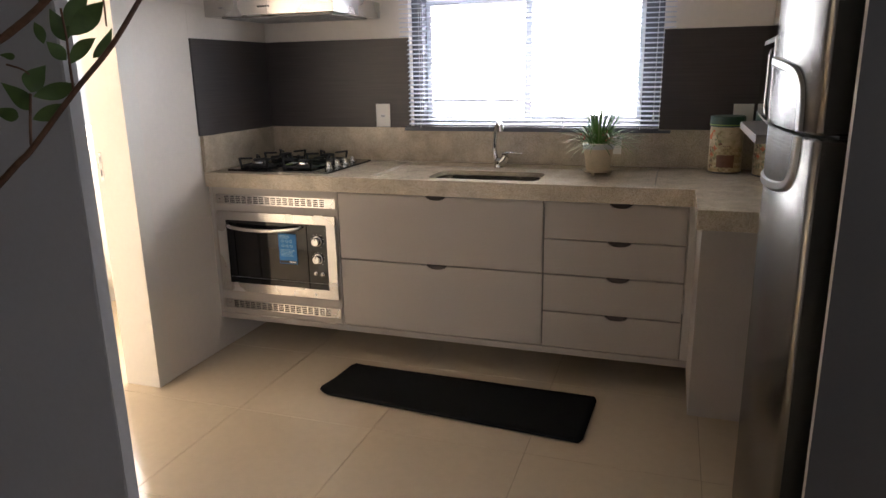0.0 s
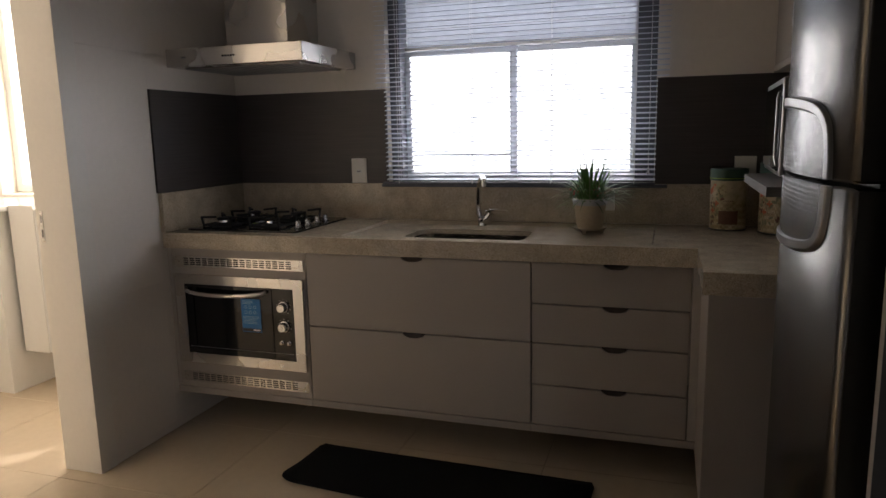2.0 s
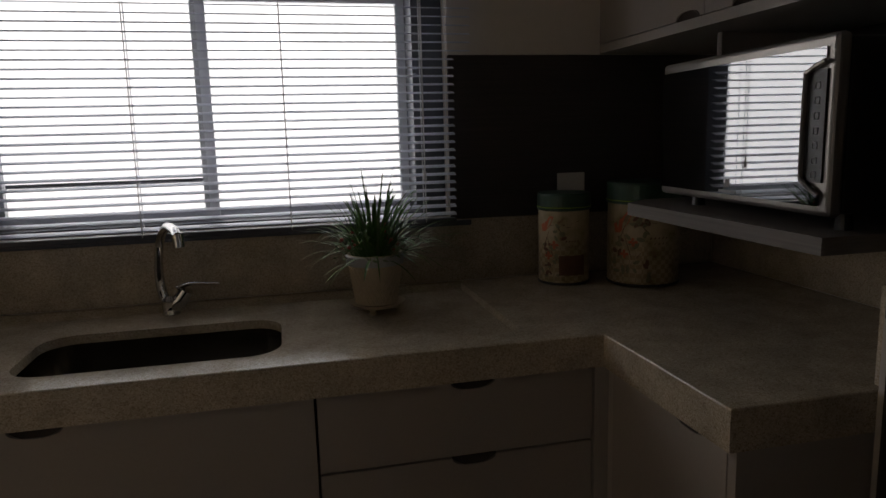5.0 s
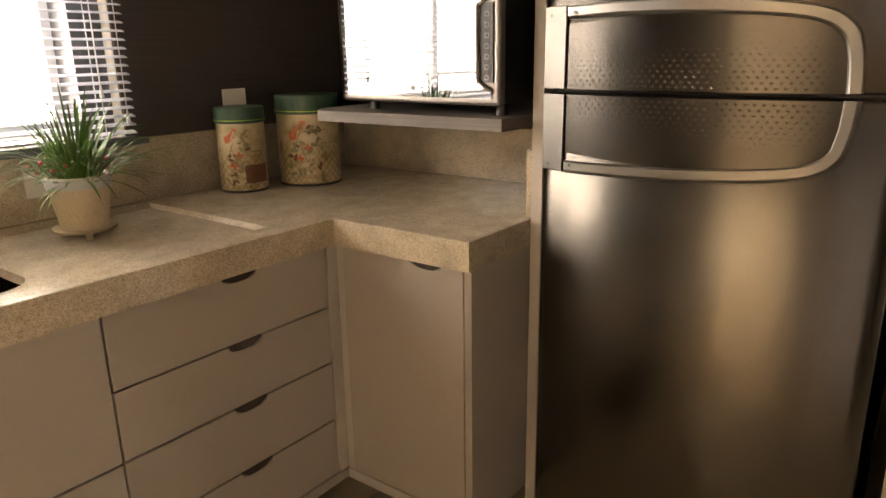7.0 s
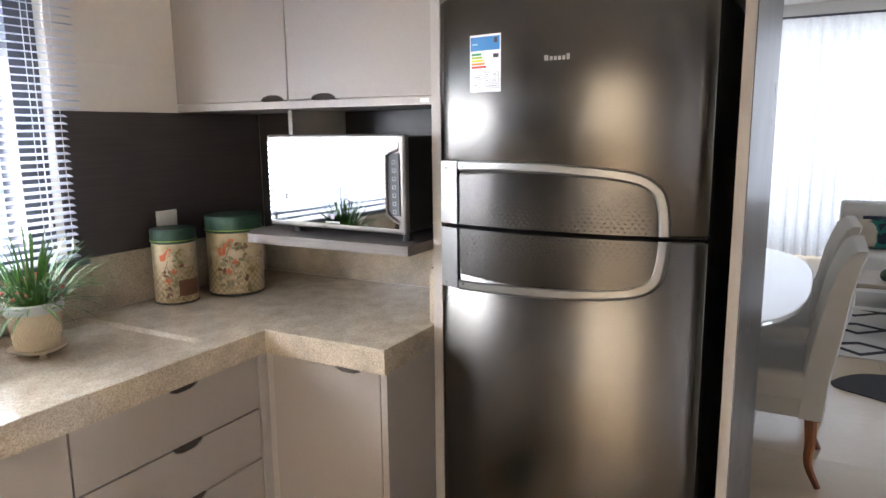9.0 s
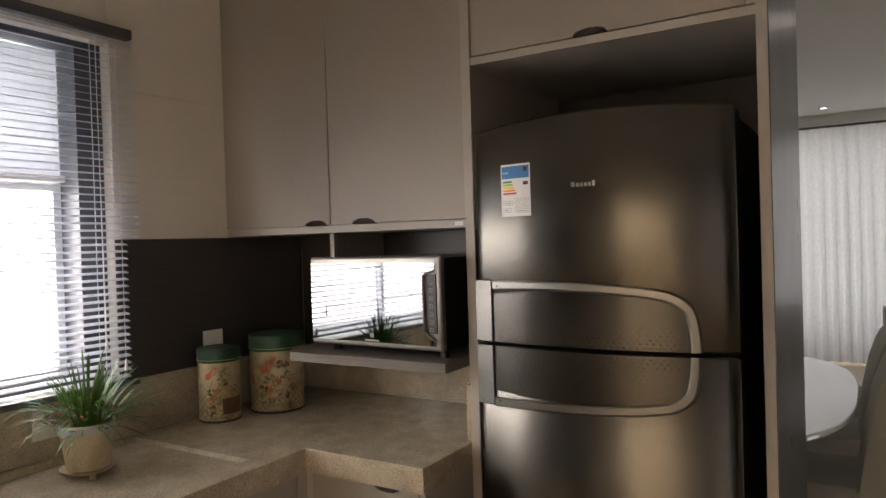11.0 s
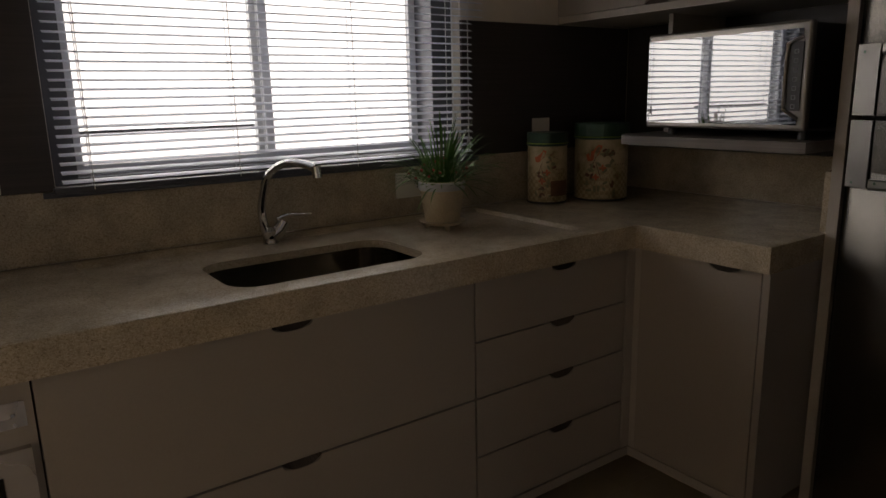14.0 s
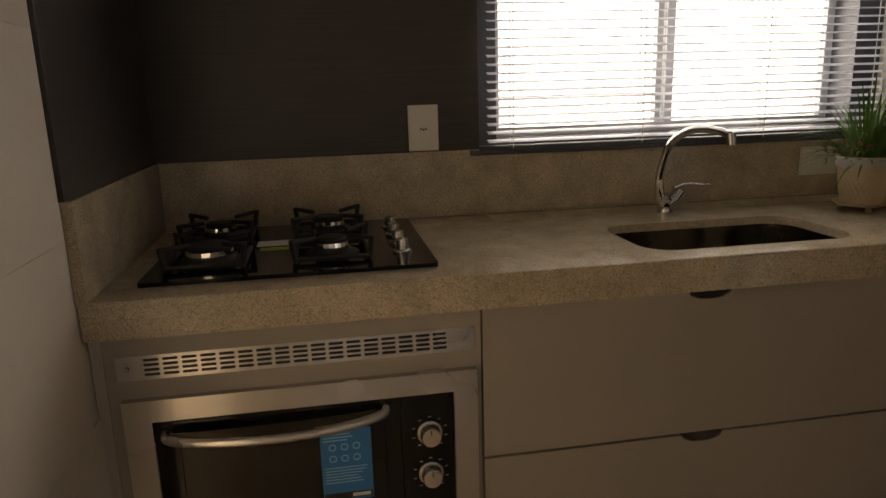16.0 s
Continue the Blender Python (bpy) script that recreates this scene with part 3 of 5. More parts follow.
part("upstand_end", box(2.475, 2.858, -1.019, -0.999, 0.9005, 1.06, 0.001), GRANITE, splash)

# sink
sink = thing("sink", (1.325, -0.365, 0.70), "polished stainless steel undermount sink bowl", "sink")
def ring_in(d, z):
    return [(x, y, z) for x, y in rounded(1.072 + d, 1.578 - d, -0.508 + d, -0.222 - d, 0.07, 7)]
bowl = loft([ring_in(-0.008, 0.8675), ring_in(0.0, 0.8675), ring_in(0.004, 0.80), ring_in(0.010, 0.72), ring_in(0.022, 0.702), ring_in(0.06, 0.697)], True, False)
f = [v for v in bowl.verts if abs(v.co.z - 0.697) < 1e-4]
bowl.faces.new(f)
bo = part("bowl", bowl, SINK_STEEL, sink, smooth=True)
solidify(bo, 0.001)
part("drain", lathe([(0.0, 0.0), (0.03, 0.0), (0.045, 0.004), (0.05, 0.001)], (1.36, -0.365, 0.6975), 24, False), STEEL, sink, smooth=True)

# faucet
FX, FY = 1.315, -0.10
tap = thing("faucet", (FX, FY, 0.888), "chrome kitchen faucet with a swan neck and side lever", "faucet")
part("base", lathe([(0.0, 0), (0.021, 0), (0.0215, 0.004), (0.0195, 0.010), (0.0225, 0.036), (0.0150, 0.048), (0.0, 0.050)], (FX, FY, 0.888), 28), CHROME, tap, smooth=True)
part("spout", tube([(FX - 0.006, FY, 0.915), (FX - 0.016, FY, 0.945), (FX - 0.019, FY - 0.004, 1.0), (FX - 0.006, FY - 0.03, 1.075), (FX + 0.02, FY - 0.09, 1.112),
                    (FX + 0.045, FY - 0.155, 1.112), (FX + 0.056, FY - 0.19, 1.103)], [0.0140, 0.0120, 0.0105, 0.0100, 0.0100, 0.0100], 16, 8), CHROME, tap, smooth=True)
part("nozzle", rod((FX + 0.057, FY - 0.193, 1.108), (FX + 0.059, FY - 0.197, 1.080), 0.0125, 0.0118, 20), CHROME, tap, smooth=True)
part("valve", tube([(FX, FY, 0.905), (FX + 0.022, FY - 0.004, 0.922), (FX + 0.040, FY - 0.008, 0.948)], [0.019, 0.020, 0.0165], 16, 6), CHROME, tap, smooth=True)
part("lever", tube([(FX + 0.020, FY - 0.006, 0.954), (FX + 0.050, FY - 0.010, 0.963), (FX + 0.085, FY - 0.012, 0.962), (FX + 0.118, FY - 0.014, 0.960)],
                   [0.013, 0.012, 0.007, 0.0035], 12, 6, 0.4), CHROME, tap, smooth=True)


# ---- cabinets ----
def notched(x0, x1, z0, z1, cx, up=True, half=0.045, deep=0.017):
    """The outline of a front with a shallow curved notch in its upper (or lower) edge."""
    arc = [(cx + half * math.cos(math.pi * i / 14), deep * math.sin(math.pi * i / 14) ** 0.8) for i in range(15)]
    if up:
        return [(x0, z0), (x1, z0), (x1, z1)] + [(x, z1 - d) for x, d in arc] + [(x0, z1)]
    return [(x0, z1), (x1, z1), (x1, z0)] + [(x, z0 + d) for x, d in arc] + [(x0, z0)]


def grip(cx, z, up, place, half=0.046):
    """A curved lip seen through the notch."""
    s = -1 if up else 1
    rings = []
    for i in range(13):
        u = -1 + i / 6
        d = 0.017 * (1 - u * u)
        rings.append([place(cx + half * u, z + s * d * 1.15, -0.0015), place(cx + half * u, z + s * d * 1.15, -0.012),
                      place(cx + half * u, z - s * 0.002, -0.016), place(cx + half * u, z - s * 0.002, -0.014)])
    return loft([[Vector(p) for p in r] for r in rings])


def front(name, outline, cx, z, up, place, parent, label=""):
    p = part(name, plate(outline, [], -0.018, 0.0, place), GREIGE, parent, label)
    bvl = p.modifiers.new("edge", "BEVEL")
    bvl.width, bvl.segments, bvl.limit_method, bvl.angle_limit = 0.0008, 1, "ANGLE", radians(60)
    if cx is not None:
        part("finger_pull", grip(cx, z, up, place), HANDLE, p, "dark bronze curved finger pull")
    return p


FY0 = facing_y(-0.60)
drawers_wide = thing("drawer_cabinet", (1.16, -0.3, 0.165), "wall-hung greige cabinet with two wide drawers under the sink", "cabinet", "kitchen base cabinets")
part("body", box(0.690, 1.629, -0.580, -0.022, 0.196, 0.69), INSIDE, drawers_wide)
part("bottom_panel", box(0.690, 1.629, -0.602, -0.022, 0.165, 0.193, 0.001), GREIGE, drawers_wide)
front("drawer_front", notched(0.692, 1.6275, 0.197, 0.5165, 1.157), 1.157, 0.5165, True, FY0, drawers_wide)
front("drawer_front", notched(0.692, 1.6275, 0.5215, 0.826, 1.157), 1.157, 0.826, True, FY0, drawers_wide)

drawers = thing("drawer_cabinet", (1.92, -0.3, 0.165), "wall-hung greige cabinet with four narrow drawers", "cabinet", "kitchen base cabinets")
part("body", box(1.6305, 2.19, -0.580, -0.022, 0.196, 0.69), INSIDE, drawers)
part("bottom_panel", box(1.6305, 2.236, -0.602, -0.022, 0.165, 0.193, 0.001), GREIGE, drawers)
for a, b in ((0.197, 0.353), (0.3575, 0.5165), (0.5215, 0.668), (0.6725, 0.826)):
    front("drawer_front", notched(1.6325, 2.190, a, b, 1.936), 1.936, b, True, FY0, drawers)
part("corner_filler", box(2.194, 2.236, -0.603, -0.585, 0.196, 0.8305, 0.001), GREIGE_EDGE, drawers)

oven_cab = thing("oven_cabinet", (0.35, -0.3, 0.165), "wall-hung greige cabinet that holds the built-in oven", "cabinet", "kitchen base cabinets")
part("body", join(box(0.024, 0.042, -0.580, -0.022, 0.196, 0.8305), box(0.670, 0.6885, -0.580, -0.022, 0.196, 0.8305),
                  box(0.042, 0.67, -0.580, -0.022, 0.196, 0.212), box(0.042, 0.67, -0.08, -0.06, 0.22, 0.82)), INSIDE, oven_cab)
part("bottom_panel", box(0.003, 0.6885, -0.602, -0.022, 0.165, 0.193, 0.001), GREIGE, oven_cab)
part("filler", box(0.003, 0.0225, -0.600, -0.582, 0.196, 0.8305, 0.001), GREIGE_EDGE, oven_cab)
part("front_frame", plate(quad(0.024, 0.6885, 0.196, 0.829), [quad(0.085, 0.63, 0.345, 0.695), quad(0.080, 0.64, 0.2255, 0.2645), quad(0.080, 0.64, 0.7535, 0.7915)], -0.018, 0.0, FY0), GREIGE, oven_cab)


def vent(z0, z1):
    v = thing("vent_grille", (0.36, -0.602, z0), "brushed steel ventilation grille with small slots above or below the oven", "vent", "oven vent grilles")
    holes, n = [], 17
    h = z1 - z0
    for r in range(4):
        for c in range(n):
            x = 0.088 + c * 0.0318 + (0.0 if r % 2 == 0 else 0.0)
            z = z0 + h * (0.155 + 0.20 * r)
            holes.append(rounded(x, x + 0.026, z, z + 0.0050, 0.0022, 2))
    part("plate", plate(quad(0.042, 0.677, z0, z1), holes, 0.0, 0.0015, facing_y(-0.6012)), STEEL, v)
    # Black sheet standing for the darkness inside the slots
    part("slot_dark", box(0.080, 0.640, -0.6010, -0.6003, z0 + 0.003, z1 - 0.003), BLACK, v)
    for x in (0.060, 0.658):
        part("screw", rod((x, -0.6027, (z0 + z1) / 2), (x, -0.6045, (z0 + z1) / 2), 0.004, 0.003, 12), CHROME, v)


vent(0.750, 0.795)
vent(0.222, 0.268)

# ---- oven ----
oven = thing("oven", (0.36, -0.3, 0.32), "built-in black glass oven with steel frame and blue sticker", "oven")
part("body", box(0.088, 0.627, -0.598, -0.10, 0.348, 0.692), BLACK, oven)
part("frame", plate(quad(0.046, 0.677, 0.318, 0.716), [quad(0.093, 0.632, 0.362, 0.675)], 0.0, 0.016, facing_y(-0.601)), STEEL, oven)
door = part("door", plate(quad(0.0945, 0.528, 0.3635, 0.6735), [rounded(0.135, 0.50, 0.385, 0.63, 0.012, 3)], 0.0, 0.018, facing_y(-0.599)), BLACK_GLASS, oven, "black glass oven door")
part("door_glass", box(0.13, 0.505, -0.6135, -0.6005, 0.38, 0.635), BLACK_GLASS, door)
part("handle", tube([(0.112, -0.618, 0.655), (0.125, -0.640, 0.648), (0.20, -0.652, 0.641), (0.31, -0.656, 0.639), (0.42, -0.652, 0.645), (0.49, -0.640, 0.654), (0.505, -0.618, 0.661)],
                    [0.007, 0.009, 0.009, 0.009, 0.007], 14, 6), STEEL, door, "brushed steel curved handle", smooth=True)
part("seal", box(0.1, 0.62, -0.6178, -0.6172, 0.392, 0.3935), INK_GREY, door)
panel = part("control_panel", box(0.531, 0.6305, -0.616, -0.599, 0.3635, 0.6735, 0.001), BLACK_GLASS, oven)
for z, r in ((0.597, 0.020), (0.512, 0.020)):
    k = part("knob", lathe([(r + 0.004, 0), (r + 0.004, 0.003), (r, 0.004), (r * 0.93, 0.024), (r * 0.85, 0.026), (0, 0.026)], (0, 0, 0), 28), SATIN, panel, "silver control knob", smooth=True, at=(0, 0, 0))
    k.location = Vector((0.583, -0.6162, z)) - origin(panel)
    k.rotation_euler = (radians(90), 0, 0)
    part("mark", box(0.5823, 0.5837, -0.6428, -0.6420, z + 0.006, z + 0.017), INK, panel)
    for i in range(9):
        a = radians(-140 + 35 * i + 90)
        part("dial_tick", box(0.583 + 0.032 * math.cos(a) - 0.003, 0.583 + 0.032 * math.cos(a) + 0.003, -0.6166, -0.6161, z + 0.032 * math.sin(a) - 0.0008, z + 0.032 * math.sin(a) + 0.0008), INK_GREY, panel)
for x in (0.567, 0.603):
    k = part("button", lathe([(0.009, 0), (0.009, 0.002), (0.0065, 0.003), (0.0065, 0.012), (0, 0.0125)], (0, 0, 0), 20), CHROME, panel, smooth=True, at=(0, 0, 0))
    k.location = Vector((x, -0.6162, 0.440)) - origin(panel)
    k.rotation_euler = (radians(90), 0, 0)
stick = part("energy_sticker", box(0.378, 0.472, -0.6178, -0.6172, 0.478, 0.624), BLUE, oven, "blue printed sticker")
for i, wd in enumerate((0.05, 0.055, 0.045)):
    part("text_bar", box(0.383, 0.383 + wd, -0.6183, -0.6179, 0.613 - 0.006 * i, 0.6155 - 0.006 * i), BLUE_PALE, stick)
for r in range(2):
    for c in range(3):
        cx, cz = 0.400 + c * 0.022, 0.588 - r * 0.023
        part("icon", plate(rounded(cx - 0.007, cx + 0.007, cz - 0.007, cz + 0.007, 0.0065, 4), [rounded(cx - 0.005, cx + 0.005, cz - 0.005, cz + 0.005, 0.0045, 4)], 0.0, 0.0004, facing_y(-0.6179)), BLUE_PALE, stick)
for i in range(6):
    part("text_bar", box(0.384, 0.384 + random.uniform(0.06, 0.08), -0.6183, -0.6179, 0.545 - 0.006 * i, 0.547 - 0.006 * i), BLUE_PALE, stick)
part("footer", box(0.380, 0.470, -0.6183, -0.6179, 0.481, 0.494), INK, stick)
part("footer_bar", box(0.432, 0.466, -0.6187, -0.6184, 0.484, 0.491), WHITE, stick)

# ---- hob ----
hob = thing("hob", (0.345, -0.29, 0.90), "black glass gas hob with four burners and cast iron grates", "hob")
part("glass_top", plate(rounded(0.078, 0.622, -0.545, -0.062, 0.008, 3), [], 0.9005, 0.9085), BLACK_GLASS, hob)
for bx, by, r in ((0.185, -0.405, 0.046), (0.175, -0.165, 0.036), (0.420, -0.165, 0.040), (0.425, -0.405, 0.034)):
    b = part("burner", lathe([(r + 0.022, 0.0), (r + 0.020, 0.004), (r + 0.004, 0.006), (r + 0.002, 0.014), (0, 0.014)], (bx, by, 0.9085), 28), IRON, hob, smooth=False)
    part("burner_ring", lathe([(r, 0.0), (r + 0.001, 0.003), (r, 0.012), (r - 0.006, 0.014), (0, 0.014)], (bx, by, 0.9228), 18), CHROME, b, "ribbed aluminium burner ring")
    part("burner_cap", lathe([(r - 0.004, 0), (r - 0.003, 0.004), (r - 0.008, 0.008), (0, 0.009)], (bx, by, 0.9370), 28), IRON, b)
    g = part("grate", join(*[rod((bx + 0.045 * math.cos(a), by + 0.045 * math.sin(a), 0.949), (bx + 0.108 * math.cos(a), by + 0.108 * math.sin(a), 0.952), 0.005, 0.005, 8)
                             for a in [radians(45 + 90 * i) for i in range(4)]],
                           *[rod((bx + 0.108 * math.cos(a), by + 0.108 * math.sin(a), 0.956), (bx + 0.100 * math.cos(a), by + 0.100 * math.sin(a), 0.909), 0.006, 0.005, 8)
                             for a in [radians(45 + 90 * i) for i in range(4)]],
                           *[rod((bx + 0.102 * math.cos(radians(45 + 90 * i)), by + 0.102 * math.sin(radians(45 + 90 * i)), 0.916),
                                 (bx + 0.102 * math.cos(radians(135 + 90 * i)), by + 0.102 * math.sin(radians(135 + 90 * i)), 0.916), 0.005, 0.005, 8) for i in range(4)]),
             IRON, hob, "black cast iron pan support")
for i in range(4):
    y = -0.43 + i * 0.085
    part("knob", lathe([(0.019, 0), (0.019, 0.003), (0.013, 0.006), (0.012, 0.026), (0, 0.027)], (0.567, y, 0.909), 24), SATIN, hob, "silver gas knob", smooth=True)
    part("knob_grip", box(0.565, 0.569, y - 0.012, y + 0.012, 0.934, 0.940, 0.001), CHROME, hob)
part("sticker", box(0.265, 0.345, -0.30, -0.245, 0.9087, 0.9092), WHITE, hob)
part("sticker_green", box(0.275, 0.335, -0.345, -0.315, 0.9087, 0.9092), LIME, hob)

# ---- hood ----
hood = thing("range_hood", (0.37, -0.25, 1.61), "brushed steel chimney range hood over the hob", "range hood")
hx0, hx1 = 0.010, 0.676
part("canopy", box(hx0, hx1, -0.510, -0.001, 1.609, 1.685, 0.0025), STEEL, hood)
part("chimney", box(0.170, 0.486, -0.29, -0.001, 1.6855, H - 0.001, 0.002), STEEL, hood)
part("filter", box(hx0 + 0.05, hx1 - 0.05, -0.45, -0.05, 1.604, 1.6088, 0.001), FASCIA, hood)
for i in range(11):
    part("filter_slot", box(hx0 + 0.07 + 0.045 * i, hx0 + 0.085 + 0.045 * i, -0.43, -0.07, 1.6025, 1.6038), INK_GREY, hood)
for i in range(5):
    part("button", rod((0.300 + 0.0135 * i, -0.5102, 1.645), (0.300 + 0.0135 * i, -0.5135, 1.645), 0.0048, 0.0042, 14), BLACK, hood)
part("badge", box(0.090, 0.112, -0.5112, -0.5102, 1.644, 1.649), INK_GREY, hood)

# ---- corner cabinet ----
FX0 = facing_x(2.222)
corner = thing("corner_cabinet", (2.55, -0.8, 0.165), "wall-hung greige corner cabinet with one door beside the refrigerator", "cabinet", "kitchen base cabinets")
part("body", box(2.243, 2.86, -0.995, -0.606, 0.196, 0.8305), GREIGE, corner)
part("side_panel", box(2.222, 2.86, -1.015, -0.9955, 0.166, 0.8305, 0.001), GREIGE, corner)
part("bottom_panel", box(2.240, 2.86, -0.995, -0.604, 0.166, 0.194, 0.001), GREIGE_EDGE, corner)
part("bottom_edge", box(2.2215, 2.2395, -0.995, -0.604, 0.166, 0.194, 0.001), GREIGE_EDGE, corner)
front("door", notched(-0.9925, -0.6285, 0.198, 0.829, -0.890, True, 0.045, 0.017), -0.890, 0.829, True, FX0, corner)
part("filler", box(2.224, 2.242, -0.6265, -0.6045, 0.196, 0.8305, 0.001), GREIGE_EDGE, corner)

# ---- tall panels and wall cabinets ----
tall_a = thing("niche_partition", (2.8, -1.045, 0), "greige laminated tall panel between the worktop and the refrigerator", "panel", "refrigerator niche panels")
part("board", box(2.462, 3.135, -1.0490, -1.0215, 0.0, 2.62, 0.001), GREIGE, tall_a)
part("edge_band", box(2.4605, 2.4618, -1.0490, -1.0215, 0.0, 2.62), GREIGE_EDGE, tall_a)
tall_b = thing("niche_partition", (2.9, -1.84, 0), "greige laminated tall panel beside the refrigerator at the dining room", "panel", "refrigerator niche panels")
part("board", box(2.4465, 3.26, -1.814, -1.791, 0.0, H - 0.002, 0.001), GREIGE, tall_b)
part("edge_band", box(2.445, 2.4463, -1.814, -1.791, 0.0, H - 0.002), GREIGE_EDGE, tall_b)
# Thin outer sheet whose dark colour holds the shade of the backlit side
part("outer_face", box(2.445, 3.26, -1.817, -1.8145, 0.0, H - 0.002), BACKLIT_FACE, tall_b, "satin outer face, coloured dark for its backlit shade")

wall_cab = thing("wall_cabinet", (2.68, -0.5, 1.515), "greige wall cabinet with two doors above the microwave", "cabinet", "kitchen wall cabinets")
part("body", box(2.51, 2.868, -1.0205, -0.002, 1.539, 2.62), GREIGE, wall_cab)
part("bottom_panel", box(2.486, 2.868, -1.0205, -0.013, 1.515, 1.538, 0.001), GREIGE_EDGE, wall_cab)
FXW = facing_x(2.490)
front("door", notched(-0.494, -0.003, 1.541, 2.60, -0.432, False), -0.432, 1.541, False, FXW, wall_cab)
front("door", notched(-1.008, -0.4975, 1.541, 2.60, -0.632, False), -0.632, 1.541, False, FXW, wall_cab)
part("tag", box(2.4848, 2.4858, -1.0, -0.972, 1.521, 1.533), WHITE, wall_cab)
part("filler", box(2.492, 2.509, -1.0205, -1.009, 1.541, 2.60), GREIGE_EDGE, wall_cab)

over = thing("wall_cabinet", (2.8, -1.44, 1.970), "greige cabinet with a flap door above the refrigerator", "cabinet", "kitchen wall cabinets")
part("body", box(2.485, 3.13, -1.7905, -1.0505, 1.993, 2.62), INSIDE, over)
part("bottom_panel", box(2.463, 3.13, -1.7905, -1.0505, 1.970, 1.9915, 0.001), GREIGE_EDGE, over)
front("door", notched(-1.768, -1.053, 1.995, 2.60, -1.40, False), -1.40, 1.995, False, facing_x(2.463), over)
part("filler", box(2.465, 2.483, -1.7905, -1.770, 1.995, 2.60), GREIGE_EDGE, over)
# Thin dark sheet that covers the pale niche wall up to the cabinet
structure("niche_dark_sheet", join(box(3.125, 3.138, -1.7905, -1.0505, 0.0, 1.969)), INSIDE, "dark sheet in front of the niche wall behind the refrigerator")

shelf = thing("shelf", (2.62, -0.73, 1.105), "grey wood-grain shelf with a side support holding the microwave", "shelf")
part("board", plate([(2.358, -1.002), (2.868, -1.002), (2.868, -0.370), (2.43, -0.370), (2.358, -0.424)], [], 1.112, 1.1395), SHELF_WOOD, shelf)
part("side_support", box(2.58, 2.868, -0.432, -0.414, 1.1400, 1.5145, 0.001), GREIGE_EDGE, shelf)

# ---- microwave ----
MY0, MY1, MZ0, MZ1, MX = -0.988, -0.481, 1.164, 1.437, 2.398
micro = thing("microwave", (2.64, -0.697, 1.135), "mirror-fronted microwave oven with a silver frame", "microwave")
part("body", box(MX + 0.030, 2.845, MY0 + 0.004, MY1 - 0.004, MZ0 + 0.004, MZ1 - 0.006, 0.004), BLACK, micro)
part("fascia", box(MX + 0.0045, MX + 0.0295, MY0, MY1, MZ0, MZ1, 0.008, 3), FASCIA, micro, smooth=False)
part("door_glass", plate([(-0.8940, MZ0 + 0.016), (MY1 - 0.008, MZ0 + 0.016), (MY1 - 0.008, MZ1 - 0.020), (-0.9680, MZ1 - 0.020), (-0.9680, MZ1 - 0.036), (-0.9360, MZ1 - 0.052),
                          (-0.9300, MZ1 - 0.066), (-0.9300, MZ0 + 0.070), (-0.9360, MZ0 + 0.055), (-0.9680, MZ0 + 0.034), (-0.9680, MZ0 + 0.016)][1:] , [], 0.0, 0.003, facing_x(MX + 0.0042)), MIRROR, micro, "mirror glass microwave door")
part("grip_edge", tube([(MX - 0.001, -0.9700, MZ1 - 0.040), (MX - 0.003, -0.9380, MZ1 - 0.054), (MX - 0.003, -0.9320, MZ1 - 0.070), (MX - 0.003, -0.9320, MZ0 + 0.070), (MX - 0.003, -0.9380, MZ0 + 0.052), (MX - 0.001, -0.9700, MZ0 + 0.032)],
                       [0.0038], 8, 5), FASCIA, micro, smooth=True)
keys = part("control_strip", box(MX + 0.0012, MX + 0.0042, -0.9720, -0.9370, MZ0 + 0.052, MZ1 - 0.052), BLACK, micro)
for i in range(8):
    z = MZ1 - 0.075 - i * 0.0225
    part("key", plate(rounded(-0.9605, -0.9495, z - 0.006, z + 0.005, 0.002, 2), [rounded(-0.9593, -0.9507, z - 0.0048, z + 0.0038, 0.002, 2)], 0, 0.0008, facing_x(MX + 0.001)), INK_GREY, keys)
part("badge", box(MX + 0.0002, MX + 0.001, -0.7410, -0.7280, MZ0 + 0.030, MZ0 + 0.044, 0.0003), INK_GREY, micro)
part("lettering", box(MX + 0.0002, MX + 0.001, -0.7610, -0.7080, MZ0 + 0.019, MZ0 + 0.024), INK_GREY, micro)
for x, y in ((2.46, -0.54), (2.46, -0.9550), (2.80, -0.54), (2.80, -0.9550)):
    part("foot", rod((x, y, 1.1397), (x, y, 1.169), 0.014, 0.012, 14), BLACK, micro)

micro.rotation_euler = (0, 0, radians(-2.6))

# ---- refrigerator ----
FR0, FR1, FC = -1.748, -1.081, -1.4145


def bulge(y):
    u = (y - FC) / (FR0 - FC)
    return 2.402 - 0.050 * (1 - abs(u) ** 2.2)


def curved_sheet(y0, y1, z0, z1, off, thick, n=8):
    rings = []
    for i in range(n + 1):
        y = y0 + (y1 - y0) * i / n
        x = bulge(y) - off
        rings.append([(x, y, z0), (x, y, z1), (x - thick, y, z1), (x - thick, y, z0)])
    return loft(rings)


fridge = thing("refrigerator", (2.77, FC, 0), "brushed steel two-door refrigerator with bowed doors and D-shaped grips", "refrigerator")
part("cabinet", box(2.478, 3.10, FR0 + 0.004, FR1 - 0.004, 0.035, 1.750, 0.006), BLACK, fridge)
part("plinth", box(2.50, 3.08, FR0 + 0.02, FR1 - 0.02, 0.0, 0.034), BLACK, fridge)


